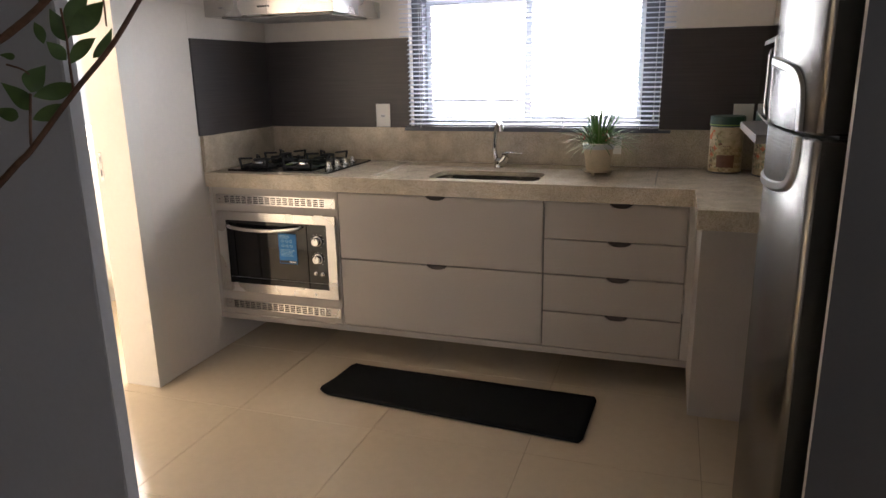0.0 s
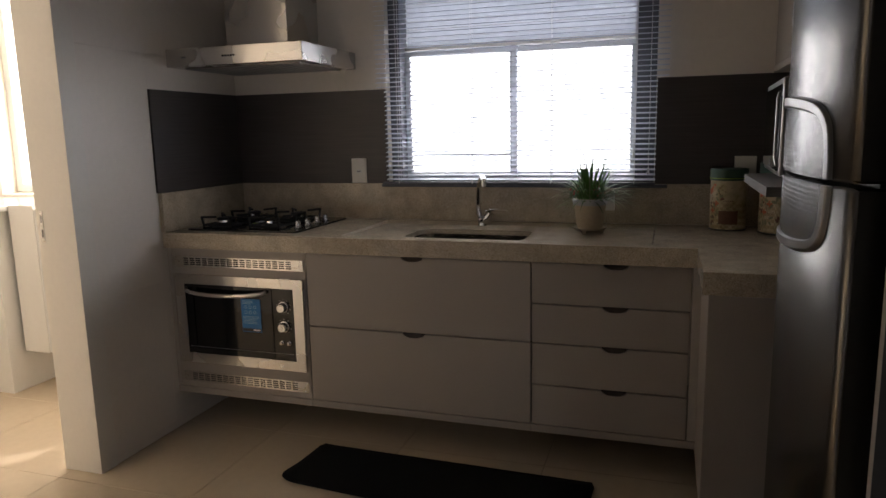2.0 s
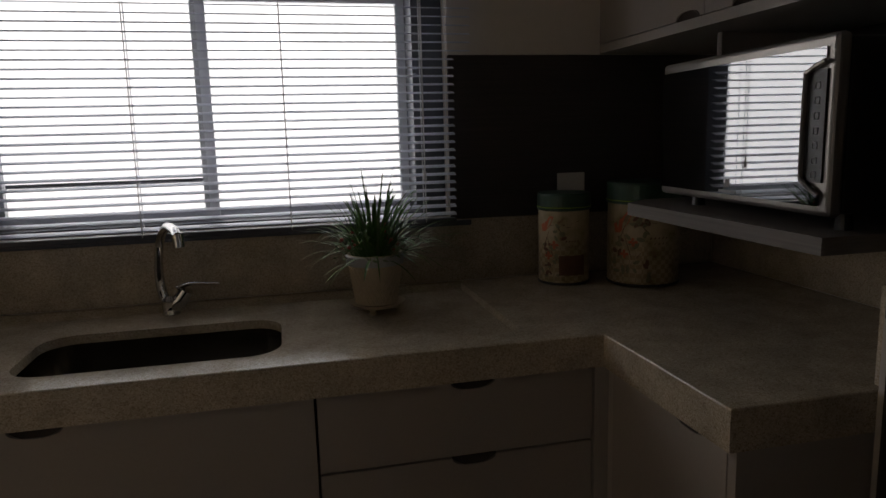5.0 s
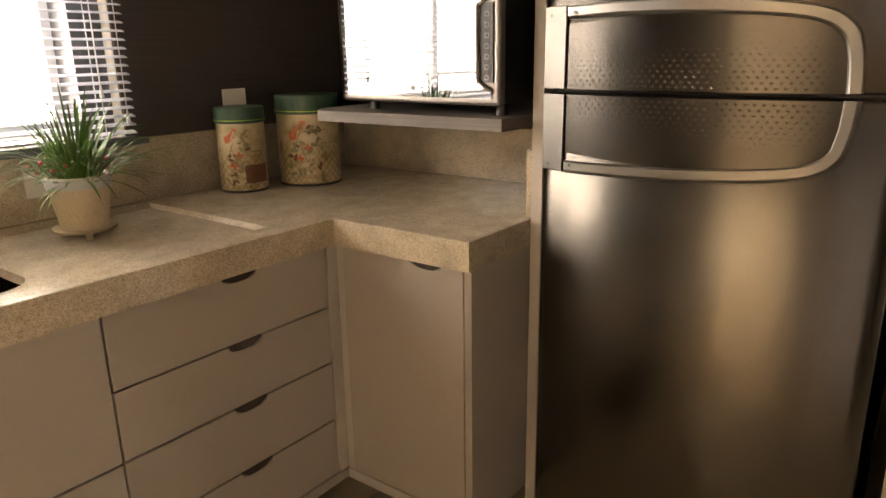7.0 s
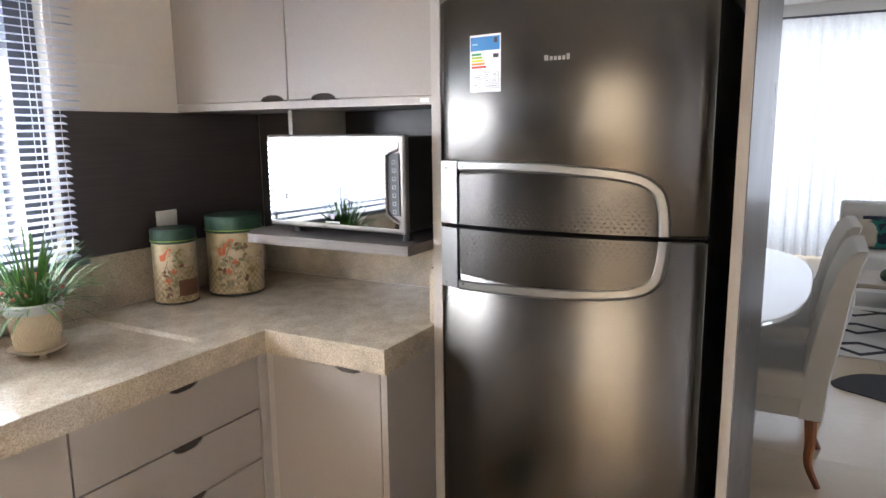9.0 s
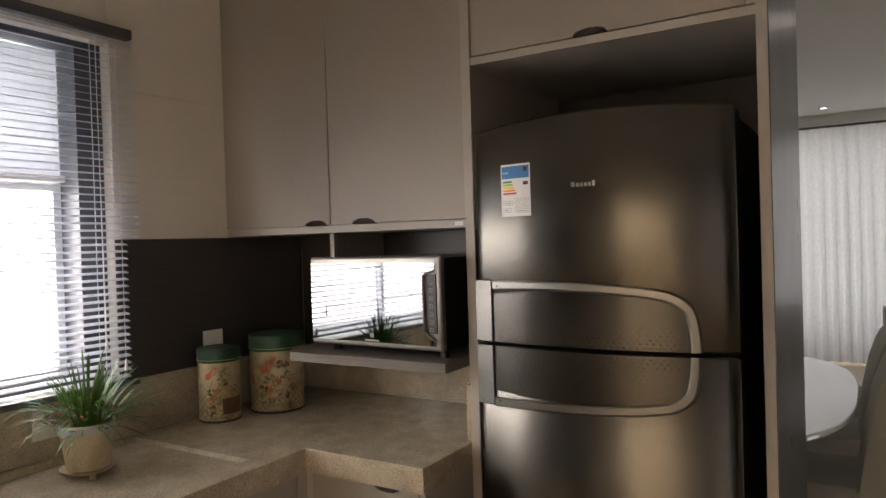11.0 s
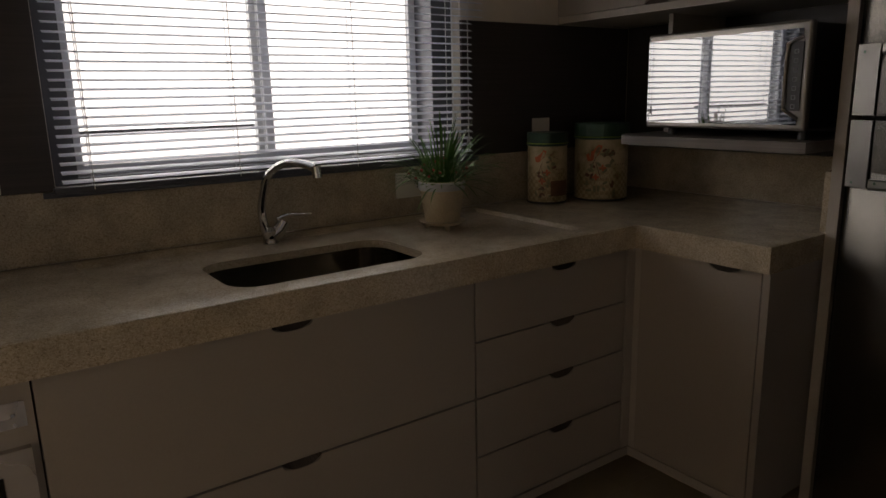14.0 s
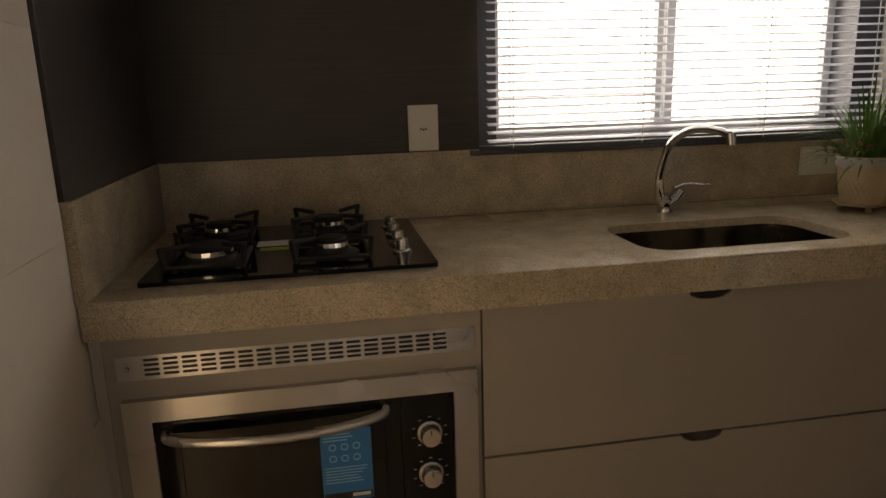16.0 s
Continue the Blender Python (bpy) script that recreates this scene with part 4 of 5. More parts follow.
def fridge_door(z0, z1):
    rings, n = [], 40
    ys = [FR0 + (FR1 - FR0) * i / n for i in range(n + 1)]
    e = 0.005
    def outline(z, inset):
        pts = [(bulge(y) + inset, y) for y in ys]
        pts[0] = (pts[0][0] + 0.006, FR0 + inset)
        pts[-1] = (pts[-1][0] + 0.006, FR1 - inset)
        return [(x, y, z) for x, y in pts] + [(2.4765, FR1 - inset, z), (2.4765, FR0 + inset, z)]
    bm = loft([outline(z0, e), outline(z0 + e, 0.0), outline(z1 - e, 0.0), outline(z1, e)])
    return bm


top_door = part("upper_door", fridge_door(1.2045, 1.772), FRIDGE_STEEL, fridge, "brushed steel freezer door", smooth=False)
low_door = part("lower_door", fridge_door(0.07, 1.1965), FRIDGE_STEEL, fridge, "brushed steel lower door", smooth=False)
for v in top_door.data.vertices:
    if v.co.z > 1.7:
        v.co.z += 0.021 * (1 - (v.co.y / (FR1 - FC)) ** 2) - 0.010
part("door_gap", box(2.44, 2.477, FR0 + 0.01, FR1 - 0.01, 1.197, 1.2042), BLACK, fridge)
for d in (top_door, low_door):
    d.data.materials.append(DOOR_SIDE)
    for p in d.data.polygons:
        p.use_smooth = abs(p.normal.z) < 0.5 and abs(p.normal.y) < 0.9
        p.material_index = 1 if abs(p.normal.y) > 0.95 or p.normal.x > 0.9 else 0


def band(path, w, h):
    """A raised flat band that follows the bowed door; path in y and z."""
    pts = smooth_path([(0, y, z) for y, z in path], 12)
    rings = []
    for i, p in enumerate(pts):
        d = (pts[min(i + 1, len(pts) - 1)] - pts[max(i - 1, 0)]).normalized()
        s = Vector((0, -d.z, d.y))
        ring = []
        for a, o in ((-0.5, 0.0), (-0.46, h * 0.7), (-0.38, h), (0.22, h * 0.95), (0.34, h * 0.7), (0.5, 0.0)):
            q = p + s * (a * w)
            ring.append((bulge(q.y) - o - 0.0003, q.y, q.z))
        ring += [(bulge((p + s * 0.5 * w).y) + 0.002, (p + s * 0.5 * w).y, (p + s * 0.5 * w).z), (bulge((p - s * 0.5 * w).y) + 0.002, (p - s * 0.5 * w).y, (p - s * 0.5 * w).z)]
        rings.append(ring)
    return loft(rings)


def inner_sheet(z_in, z_out, dark):
    """The recess inside a grip: an even sheet between the door gap and the band."""
    rings, n = [], 24
    for i in range(n + 1):
        y = -1.143 + (-1.656 + 1.143) * i / n
        k = min(1.0, (y + 1.664) / 0.06)
        z = z_in + (z_out - z_in) * (0.45 + 0.55 * math.sqrt(max(k, 0)))
        s = 0.010 * ((y + 1.40) / 0.25) ** 2 * (-1 if z_out > z_in else 1)
        x = bulge(y) - 0.0006
        rings.append([(x, y, z_in), (x, y, z + s), (x - 0.0012, y, z + s), (x - 0.0012, y, z_in)])
    return loft(rings)


up_path = [(-1.145, 1.354), (-1.25, 1.356), (-1.35, 1.355), (-1.45, 1.350), (-1.55, 1.341), (-1.610, 1.328), (-1.642, 1.305), (-1.653, 1.278), (-1.658, 1.245), (-1.660, 1.207)]
lo_path = [(-1.145, 1.046), (-1.25, 1.049), (-1.35, 1.052), (-1.45, 1.057), (-1.55, 1.066), (-1.612, 1.078), (-1.644, 1.102), (-1.655, 1.136), (-1.659, 1.170), (-1.660, 1.195)]
part("grip_recess", inner_sheet(1.2065, 1.342, True), FRIDGE_DARK, top_door, "darker recessed grip area", smooth=True)
part("grip_band", band(up_path, 0.026, 0.008), GRIP_METAL, top_door, "satin silver grip band")
part("grip_cap", curved_sheet(-1.140, -1.086, 1.2065, 1.367, 0.0006, 0.007), CAP_STEEL, top_door)
part("grip_recess", inner_sheet(1.1945, 1.066, True), FRIDGE_DARK, low_door, "darker recessed grip area", smooth=True)
part("grip_band", band(lo_path, 0.026, 0.008), GRIP_METAL, low_door, "satin silver grip band")
part("grip_cap", curved_sheet(-1.140, -1.086, 1.037, 1.1945, 0.0006, 0.007), CAP_STEEL, low_door)
for d, z0, s in ((top_door, 1.214, 1), (low_door, 1.187, -1)):
    dots = bmesh.new()
    for r in range(11):
        for k in range(32):
            y = -1.156 - 0.0150 * k - (0.0075 if r % 2 else 0)
            if y < -1.642 or (r > 5 and (k * 7 + r * 3) % (r - 3) > 2):
                continue
            z, g = z0 + s * 0.0095 * r, 1 - 0.06 * r
            x = bulge(y) - 0.0018
            vs = [dots.verts.new((x, y + a * g, z + e * g)) for a, e in ((0.0050, 0), (0, 0.0034), (-0.0050, 0), (0, -0.0034))]
            tip = dots.verts.new((x - 0.0007 * g, y, z))
            for i in range(4):
                dots.faces.new((vs[i], vs[(i + 1) % 4], tip))
    part("grip_texture", dots, FRIDGE_DARK, d, kind="stuff")
for y, z in ((-1.105, 1.350), (-1.163, 1.354), (-1.105, 1.049), (-1.163, 1.052)):
    part("sticker_dot", curved_sheet(y - 0.003, y + 0.003, z - 0.003, z + 0.003, 0.0115, 0.0006, 2), TIN_GREEN, fridge)
en = part("energy_label", curved_sheet(-1.270, -1.181, 1.535, 1.670, 0.0006, 0.0006), WHITE, fridge, "white and blue energy label")
def lab(name, a, b, z0, z1, mat, k=0.0014):
    part(name, curved_sheet(-1.181 - b, -1.181 - a, z0 + 0.003, z1 + 0.003, k, 0.0003, 3), mat, en)
lab("header", 0.003, 0.086, 1.630, 1.662, BLUE)
lab("header_mark", 0.008, 0.024, 1.643, 1.647, BLUE_PALE, 0.0019)
lab("header_mark", 0.070, 0.080, 1.646, 1.658, INK, 0.0019)
for i, (m_, wd) in enumerate(((GREEN, 0.034), (LIME, 0.037), (YELLOW, 0.041), (ORANGE, 0.044), (RED, 0.048))):
    lab("grade_bar", 0.006, wd, 1.619 - 0.0075 * i, 1.624 - 0.0075 * i, m_)
lab("grade_arrow", 0.068, 0.083, 1.612, 1.621, INK)
for a, b, z in ((0.006, 0.036, 1.562), (0.042, 0.060, 1.568), (0.064, 0.084, 1.568), (0.042, 0.060, 1.554), (0.064, 0.084, 1.554), (0.006, 0.030, 1.543), (0.042, 0.084, 1.541)):
    lab("label_box", a, b, z, z + 0.0105, INK_GREY)
    lab("label_field", a + 0.001, b - 0.001, z + 0.001, z + 0.0095, WHITE, 0.0018)
    lab("label_text", a + 0.005, b - 0.006, z + 0.004, z + 0.0062, INK_GREY, 0.0022)
brand = part("brand_mark", curved_sheet(-1.392, -1.382, 1.599, 1.611, 0.0006, 0.002, 2), SATIN, fridge, "small silver badge")
for i in range(5):
    a = -1.395 - i * 0.0100
    part("badge_piece", curved_sheet(a - 0.0075, a, 1.599, 1.608 if i < 4 else 1.612, 0.0006, 0.002, 2), SATIN, brand)
part("hinge", box(2.44, 2.476, FR0 + 0.01, FR0 + 0.06, 1.1975, 1.2035), SATIN, fridge)


# ---- jars ----
def jar(x, y, r, h, lid_h, label):
    rj = random.Random(round(r * 1000))
    j = thing("jar", (x, y, 0.9), label, "jar", "storage tins")
    part("tin", lathe([(r - 0.004, 0.001), (r, 0.004), (r, h * 0.45), (r, h - lid_h)], (x, y, 0.9), 40), TIN_PRINT, j, "cream printed tin with leaves and a bird", smooth=False)
    part("base_rim", lathe([(r + 0.0005, 0.0), (r + 0.002, 0.003), (r + 0.0005, 0.007)], (x, y, 0.9), 40), INK, j)
    part("lid", lathe([(r + 0.001, 0), (r + 0.004, 0.003), (r + 0.004, 0.007), (r + 0.003, 0.009), (r + 0.003, lid_h - 0.006), (r + 0.001, lid_h), (0, lid_h + 0.001)], (x, y, 0.9005 + h - lid_h), 40), TIN_GREEN, j, "dark green tin lid")
    part("lid_line", lathe([(r + 0.0044, 0), (r + 0.005, 0.001), (r + 0.0044, 0.002)], (x, y, 0.9 + h - lid_h + 0.0085), 40), LIME, j)

    def patch(name, a0, shape, mat, lift=0.0007):
        """A printed shape wrapped on the tin: rows of angle and height."""
        bm = bmesh.new()
        cs = [((r + lift) * math.cos(a0 + u / r), (r + lift) * math.sin(a0 + u / r), z) for u, z in shape]
        bm.faces.new([bm.verts.new((x + a, y + b, 0.9 + c)) for a, b, c in cs])
        part(name, bm, mat, j)
    a = radians(231)
    k = r / 0.075
    hh = h - lid_h
    patch("bird_print", a - 0.42, [(u * 1.35 * k, hh - w * 1.3 * k) for u, w in ((-0.014, 0.046), (-0.004, 0.045), (0.010, 0.030), (0.017, 0.012), (0.008, 0.010), (-0.001, 0.022), (-0.018, 0.032))], TIN_BIRD)
    def spot(u, z, l, w, t, mat, name):
        patch(name, a, [(u + l * math.cos(q) * math.cos(t) - w * math.sin(q) * math.sin(t), z + l * math.cos(q) * math.sin(t) + w * math.sin(q) * math.cos(t)) for q in [i * math.pi / 4 for i in range(8)]], mat)
    for k_ in range(34):
        z = rj.uniform(0.022, hh - 0.035)
        u = (rj.uniform(-0.7, 0.35) if z < hh * 0.62 else rj.uniform(-0.1, 0.3)) * r
        spot(u, z, rj.uniform(0.006, 0.011) * k, rj.uniform(0.0035, 0.0055) * k, rj.uniform(0, 3.1), TIN_LEAF if k_ % 4 else TIN_BROWN, "leaf_print")
    for u, z, l, t in ((-0.45, 0.62, 0.030, 1.2), (-0.25, 0.50, 0.032, 1.9), (0.10, 0.80, 0.036, -0.1), (0.55, 0.84, 0.030, 0.25), (-0.1, 0.3, 0.03, 0.9), (0.2, 0.72, 0.02, 2.3)):
        spot(u * r, z * hh, l * k, 0.0011, t, TIN_BROWN, "twig_print")
    for u, z in ((-0.1, 0.55), (-0.35, 0.40)):
        for q in range(4):
            spot(u * r + 0.007 * math.cos(1.6 * q), z * hh + 0.006 * math.sin(1.6 * q), 0.006, 0.004, 1.6 * q, TIN_BIRD, "flower_print")
    for row, (u0, n) in enumerate(((0.38, 5), (0.50, 4))):
        for q in range(n):
            spot(u0 * r + 0.0085 * q * k, hh * 0.60 - 0.014 * row, 0.0034, 0.0016 - 0.0004 * row, 0.9, TIN_BROWN, "script_bar")
    if r < 0.085:
        bm = bmesh.new()
        cols = [[bm.verts.new((x + (r + 0.0012) * math.cos(a + 0.10 + 0.105 * c), y + (r + 0.0012) * math.sin(a + 0.10 + 0.105 * c), 0.9 + z)) for z in (0.027, 0.080)] for c in range(11)]
        for p, q in zip(cols, cols[1:]):
            bm.faces.new((p[0], q[0], q[1], p[1]))
        part("label_plate", bm, TIN_BROWN, j, "brown paper label")


jar(2.333, -0.120, 0.0680, 0.242, 0.045, "small printed storage tin with green lid and brown label")
jar(2.531, -0.190, 0.0930, 0.268, 0.055, "large printed storage tin with green lid under the shelf")

# ---- potted plant ----
PX, PY = 1.802, -0.228
plant = thing("potted_plant", (PX, PY, 0.888), "grassy artificial plant with red blooms in cream ceramic pot", "plant")
part("saucer", lathe([(0.0, 0.014), (0.056, 0.014), (0.067, 0.020), (0.069, 0.024), (0.058, 0.021), (0.0, 0.020)], (PX, PY, 0.8885), 32), CERAMIC, plant, smooth=True)
for i in range(3):
    a = radians(250 + 120 * i)
    part("foot", lathe([(0.006, 0), (0.009, 0.003), (0.007, 0.009), (0.010, 0.0145)], (PX + 0.049 * math.cos(a), PY + 0.049 * math.sin(a), 0.8885), 12), CERAMIC, plant, smooth=True)
pot = part("pot", lathe([(0.044, 0.021), (0.050, 0.023), (0.063, 0.118), (0.066, 0.121), (0.068, 0.140), (0.065, 0.142), (0.060, 0.138), (0.057, 0.118), (0.0, 0.116)], (PX, PY, 0.8885), 36), CERAMIC, plant, "cream ceramic pot with a woven relief", smooth=False)
part("rim", lathe([(0.0635, 0.0), (0.0680, 0.001), (0.0700, 0.022), (0.0670, 0.0255)], (PX, PY, 1.004), 36, False), RIM, plant, "grey glazed rim", smooth=True)
weave = []
for s in (1, -1):
    for i in range(28):
        a0 = 2 * math.pi * i / 28
        weave.append(tube([(PX + (0.0502 + 0.0130 * t) * math.cos(a0 + s * 0.75 * t), PY + (0.0502 + 0.0130 * t) * math.sin(a0 + s * 0.75 * t), 0.886 + 0.025 + 0.090 * t) for t in (0, 0.25, 0.5, 0.75, 1)], [0.0013], 5, 2))
part("weave", join(*weave), CERAMIC, plant, kind="stuff")


def blade(base, tip, lift, w, mat_, bm):
    """A grass blade that arches from base to tip."""
    base, tip = Vector(base), Vector(tip)
    mid = (base + tip) / 2 + Vector((0, 0, lift))
    side = (tip - base).cross(Vector((0, 0, 1)))
    side = side.normalized() if side.length > 1e-4 else Vector((1, 0, 0))
    n, prev = 8, None
    for i in range(n + 1):
        t = i / n
        p = base * (1 - t) ** 2 + 2 * mid * t * (1 - t) + tip * t * t
        ww = w * (0.6 + 1.2 * t) * (1 - t) ** 0.6 if t < 1 else 0
        a, c, b = bm.verts.new(p + side * ww), bm.verts.new(p - Vector((0, 0, 0.25 * ww))), bm.verts.new(p - side * ww)
        if prev:
            bm.faces.new((prev[0], prev[1], c, a)), bm.faces.new((prev[1], prev[2], b, c))
        prev = (a, c, b)


rnd = random.Random(5)
blades = [bmesh.new(), bmesh.new()]
for i in range(175):
    a, r0 = rnd.uniform(0, 2 * math.pi), rnd.uniform(0, 0.048)
    base = (PX + r0 * math.cos(a), PY + r0 * math.sin(a), 1.004)
    long_ = rnd.random()
    out = (rnd.uniform(0.05, 0.15) if long_ < 0.6 else rnd.uniform(0.14, 0.23)) * (1 + 0.15 * math.cos(a))
    h = rnd.uniform(0.05, 0.19) if long_ < 0.6 else rnd.uniform(-0.02, 0.12)
    tx, ty = PX + out * math.cos(a), min(PY + out * math.sin(a), -0.082)
    blade(base, (tx, ty, 1.004 + h), rnd.uniform(0.03, 0.095), rnd.uniform(0.0024, 0.0046), None, blades[0 if rnd.random() < 0.9 else 1])
for dx, dy, dz in ((-0.04, -0.03, 0.185), (0.05, 0.0, 0.20), (-0.015, -0.02, 0.17), (0.035, -0.05, 0.165), (-0.07, -0.02, 0.13), (-0.125, -0.05, -0.055), (0.20, -0.03, 0.03), (0.19, 0.01, 0.045), (0.235, -0.02, 0.015), (0.225, 0.02, 0.03), (0.18, -0.05, 0.0), (0.20, 0.0, 0.07),
                   (-0.19, -0.01, 0.055), (-0.17, 0.03, 0.08), (-0.15, -0.04, 0.11), (-0.18, -0.03, 0.02), (-0.06, -0.03, 0.21), (0.02, -0.06, 0.225), (-0.10, -0.02, 0.17), (0.09, -0.01, 0.165), (-0.03, -0.04, 0.235), (0.055, -0.03, 0.25), (0.10, -0.03, 0.20), (-0.13, -0.03, 0.16), (0.15, -0.04, 0.12)):
    blade((PX + 0.2 * dx, PY + 0.2 * dy, 1.004), (PX + dx, PY + dy, 1.004 + dz), 0.06, 0.0030, None, blades[0])
part("foliage", blades[0], LEAF, plant, kind="stuff")
part("pale_foliage", blades[1], LEAF_B, plant, kind="stuff")
sprig = bmesh.new()
bloom = []
for i in range(60):
    a, r0, h = rnd.uniform(0, 6.28), rnd.uniform(0.02, 0.105), rnd.uniform(0.02, 0.10)
    c = Vector((PX + r0 * math.cos(a), min(PY + r0 * math.sin(a), -0.09), 1.01 + h * (1 - r0 * 5)))
    for k in range(7):
        d = Vector((rnd.uniform(-1, 1), rnd.uniform(-1, 1), rnd.uniform(-0.6, 1))) * 0.013
        s = Vector((rnd.uniform(-1, 1), rnd.uniform(-1, 1), rnd.uniform(-1, 1))) * 0.003
        sprig.faces.new([sprig.verts.new(c + d + s), sprig.verts.new(c + d * 1.7), sprig.verts.new(c + d - s), sprig.verts.new(c + d * 0.5)])
    if i % 2 == 0:
        b = bmesh.new()
        bmesh.ops.create_icosphere(b, subdivisions=1, radius=rnd.uniform(0.003, 0.0055), matrix=Matrix.Translation(c + Vector((0, -0.004, 0.012))))
        bloom.append(b)
part("sprig", sprig, LEAF_B, plant, kind="stuff")
part("blooms", join(*bloom), BERRY, plant, kind="stuff")


# ---- sockets ----
def socket(x, z, w, h, y, label, slots=True, sideways=False):
    s = thing("socket", (x + w / 2, y, z), label, "power socket", "wall sockets")
    part("plate", box(x, x + w, y - 0.007, y - 0.0005, z, z + h, 0.002), PLASTIC, s)
    if slots:
        cx, cz = x + w * (0.5 if not sideways else 0.66), z + h * 0.48
        a, b = (0.012, 0.0075) if not sideways else (0.0075, 0.012)
        m_ = part("insert", plate(rounded(cx - a, cx + a, cz - b, cz + b, 0.004, 3), [], 0, 0.0015, facing_y(y - 0.0071)), WHITE, s)
        for i in (-1, 0, 1):
            hx, hz = (cx + 0.0065 * i, cz - 0.002 * (i == 0)) if not sideways else (cx + 0.002 * (i == 0), cz + 0.0065 * i)
            part("pin_hole", rod((hx, y - 0.0087, hz), (hx, y - 0.0091, hz), 0.0026, n=10), INK, m_)


socket(0.640, 1.074, 0.078, 0.117, -0.012, "white power socket on the dark backsplash beside the blind")
socket(1.768, 0.957, 0.118, 0.080, -0.0205, "white horizontal power socket on the granite upstand behind the plant", sideways=True)
socket(2.358, 1.072, 0.083, 0.115, -0.012, "white socket plate on the dark backsplash above the tins", slots=False)

# ---- mat ----
mat_ob = thing("floor_mat", (1.30, -0.82, 0), "black non-slip kitchen mat on the tiled floor", "mat")
bm = bmesh.new()
C = [(0.745, -0.628), (1.881, -0.654), (1.864, -1.040), (0.722, -0.945)]
NX, NY = 40, 12
rows = []
for j in range(NY + 1):
    row = []
    for i in range(NX + 1):
        u, v = i / NX, j / NY
        p = [(C[0][k] * (1 - u) + C[1][k] * u) * (1 - v) + (C[3][k] * (1 - u) + C[2][k] * u) * v for k in (0, 1)]
        lift = 0.016 * max(0, 1 - u * 28) * max(0, v * 2.2 - 1.2) ** 1 + 0.003 * max(0, 1 - u * 20)
        cut = 0.012 if (i in (0, NX) and j in (0, NY)) else 0
        row.append(bm.verts.new((p[0] + (cut if i == 0 else -cut if i == NX else 0), p[1], 0.007 + lift + noise.noise(Vector((u * 6, v * 3, 0))) * 0.0008)))
    rows.append(row)
for j in range(NY):
    for i in range(NX):
        bm.faces.new((rows[j][i], rows[j + 1][i], rows[j + 1][i + 1], rows[j][i + 1]))
solidify(part("mat_body", bm, MAT, mat_ob, smooth=True), 0.0065)

# ---- lock on the laundry frame ----
lock = thing("door_latch", (-0.142, -1.089, 0.97), "small steel latch plate on the white door frame", "latch")
part("plate", box(-0.154, -0.138, -1.0895, -1.0872, 0.925, 1.045, 0.0008), SATIN, lock)
part("slot", box(-0.149, -0.143, -1.0900, -1.0896, 0.945, 0.975), INK, lock)
part("slot", box(-0.149, -0.143, -1.0900, -1.0896, 1.00, 1.03), INK_GREY, lock)

# ---- laundry ----
lc = thing("laundry_cabinet", (-1.45, -0.26, 0), "white laundry counter cabinet under the window", "cabinet")
part("body", box(-1.795, -1.125, -0.51, -0.002, 0.0, 0.955, 0.002), LACQUER, lc)
part("counter", box(-1.795, -1.095, -0.515, -0.002, 0.957, 0.985, 0.002), LACQUER, lc)
hang = thing("laundry_door_cabinet", (-1.02, -0.2, 0.22), "white hanging laundry cabinet with a plain door", "cabinet")
part("body", box(-1.0935, -0.93, -0.44, -0.002, 0.215, 0.985, 0.002), LACQUER, hang)
part("door", box(-0.928, -0.911, -0.438, -0.004, 0.22, 0.965, 0.0015), LACQUER, hang)


# ---- dining and living room ----
def upholstered_chair(at, turn):
    c = thing("dining_chair", (0, 0, 0), "white upholstered dining chair with reddish wooden legs at the oval table", "chair", "chairs round the table")
    part("seat", box(-0.235, 0.235, -0.23, 0.24, 0.36, 0.49, 0.03, 4), UPHOLSTERY, c, smooth=True)
    part("skirt", box(-0.228, 0.228, -0.222, 0.232, 0.30, 0.375, 0.006), UPHOLSTERY, c)
    rings = []
    for z, y, t in ((0.30, -0.222, 0.040), (0.48, -0.235, 0.042), (0.65, -0.262, 0.042), (0.82, -0.288, 0.036), (0.92, -0.315, 0.030), (0.965, -0.335, 0.026), (0.985, -0.350, 0.014)):
        w = 0.235 if z < 0.9 else 0.228
        rings.append([(x, y + dy, z) for x, dy in ((-w, -t), (-w + 0.012, -t - 0.006), (w - 0.012, -t - 0.006), (w, -t), (w, t), (w - 0.012, t + 0.006), (-w + 0.012, t + 0.006), (-w, t))])
    part("backrest", loft(rings), UPHOLSTERY, c, "rolled-back upholstered backrest", smooth=True)
    for x, y, s in ((-0.195, -0.225, -1), (0.195, -0.225, -1), (-0.195, 0.20, 1), (0.195, 0.20, 1)):
        part("leg", tube([(x, y, 0.302), (x, y + 0.006 * s, 0.20), (x, y + 0.004 * s, 0.10), (x, y + 0.045 * s, 0.004)], [0.025, 0.022, 0.017, 0.013], 8, 4), CHAIR_WOOD, c, "curved reddish wooden leg", smooth=True)
    c.matrix_basis = pose(*at, 0, 0, turn)
    return c


chair = upholstered_chair((3.985, -1.765, 0), 0)
copy_thing(chair, pose(4.70, -1.765, 0, 0, 0, 2))
copy_thing(chair, pose(4.30, -0.72, 0, 0, 0, 180))
copy_thing(chair, pose(4.90, -0.72, 0, 0, 0, 180))

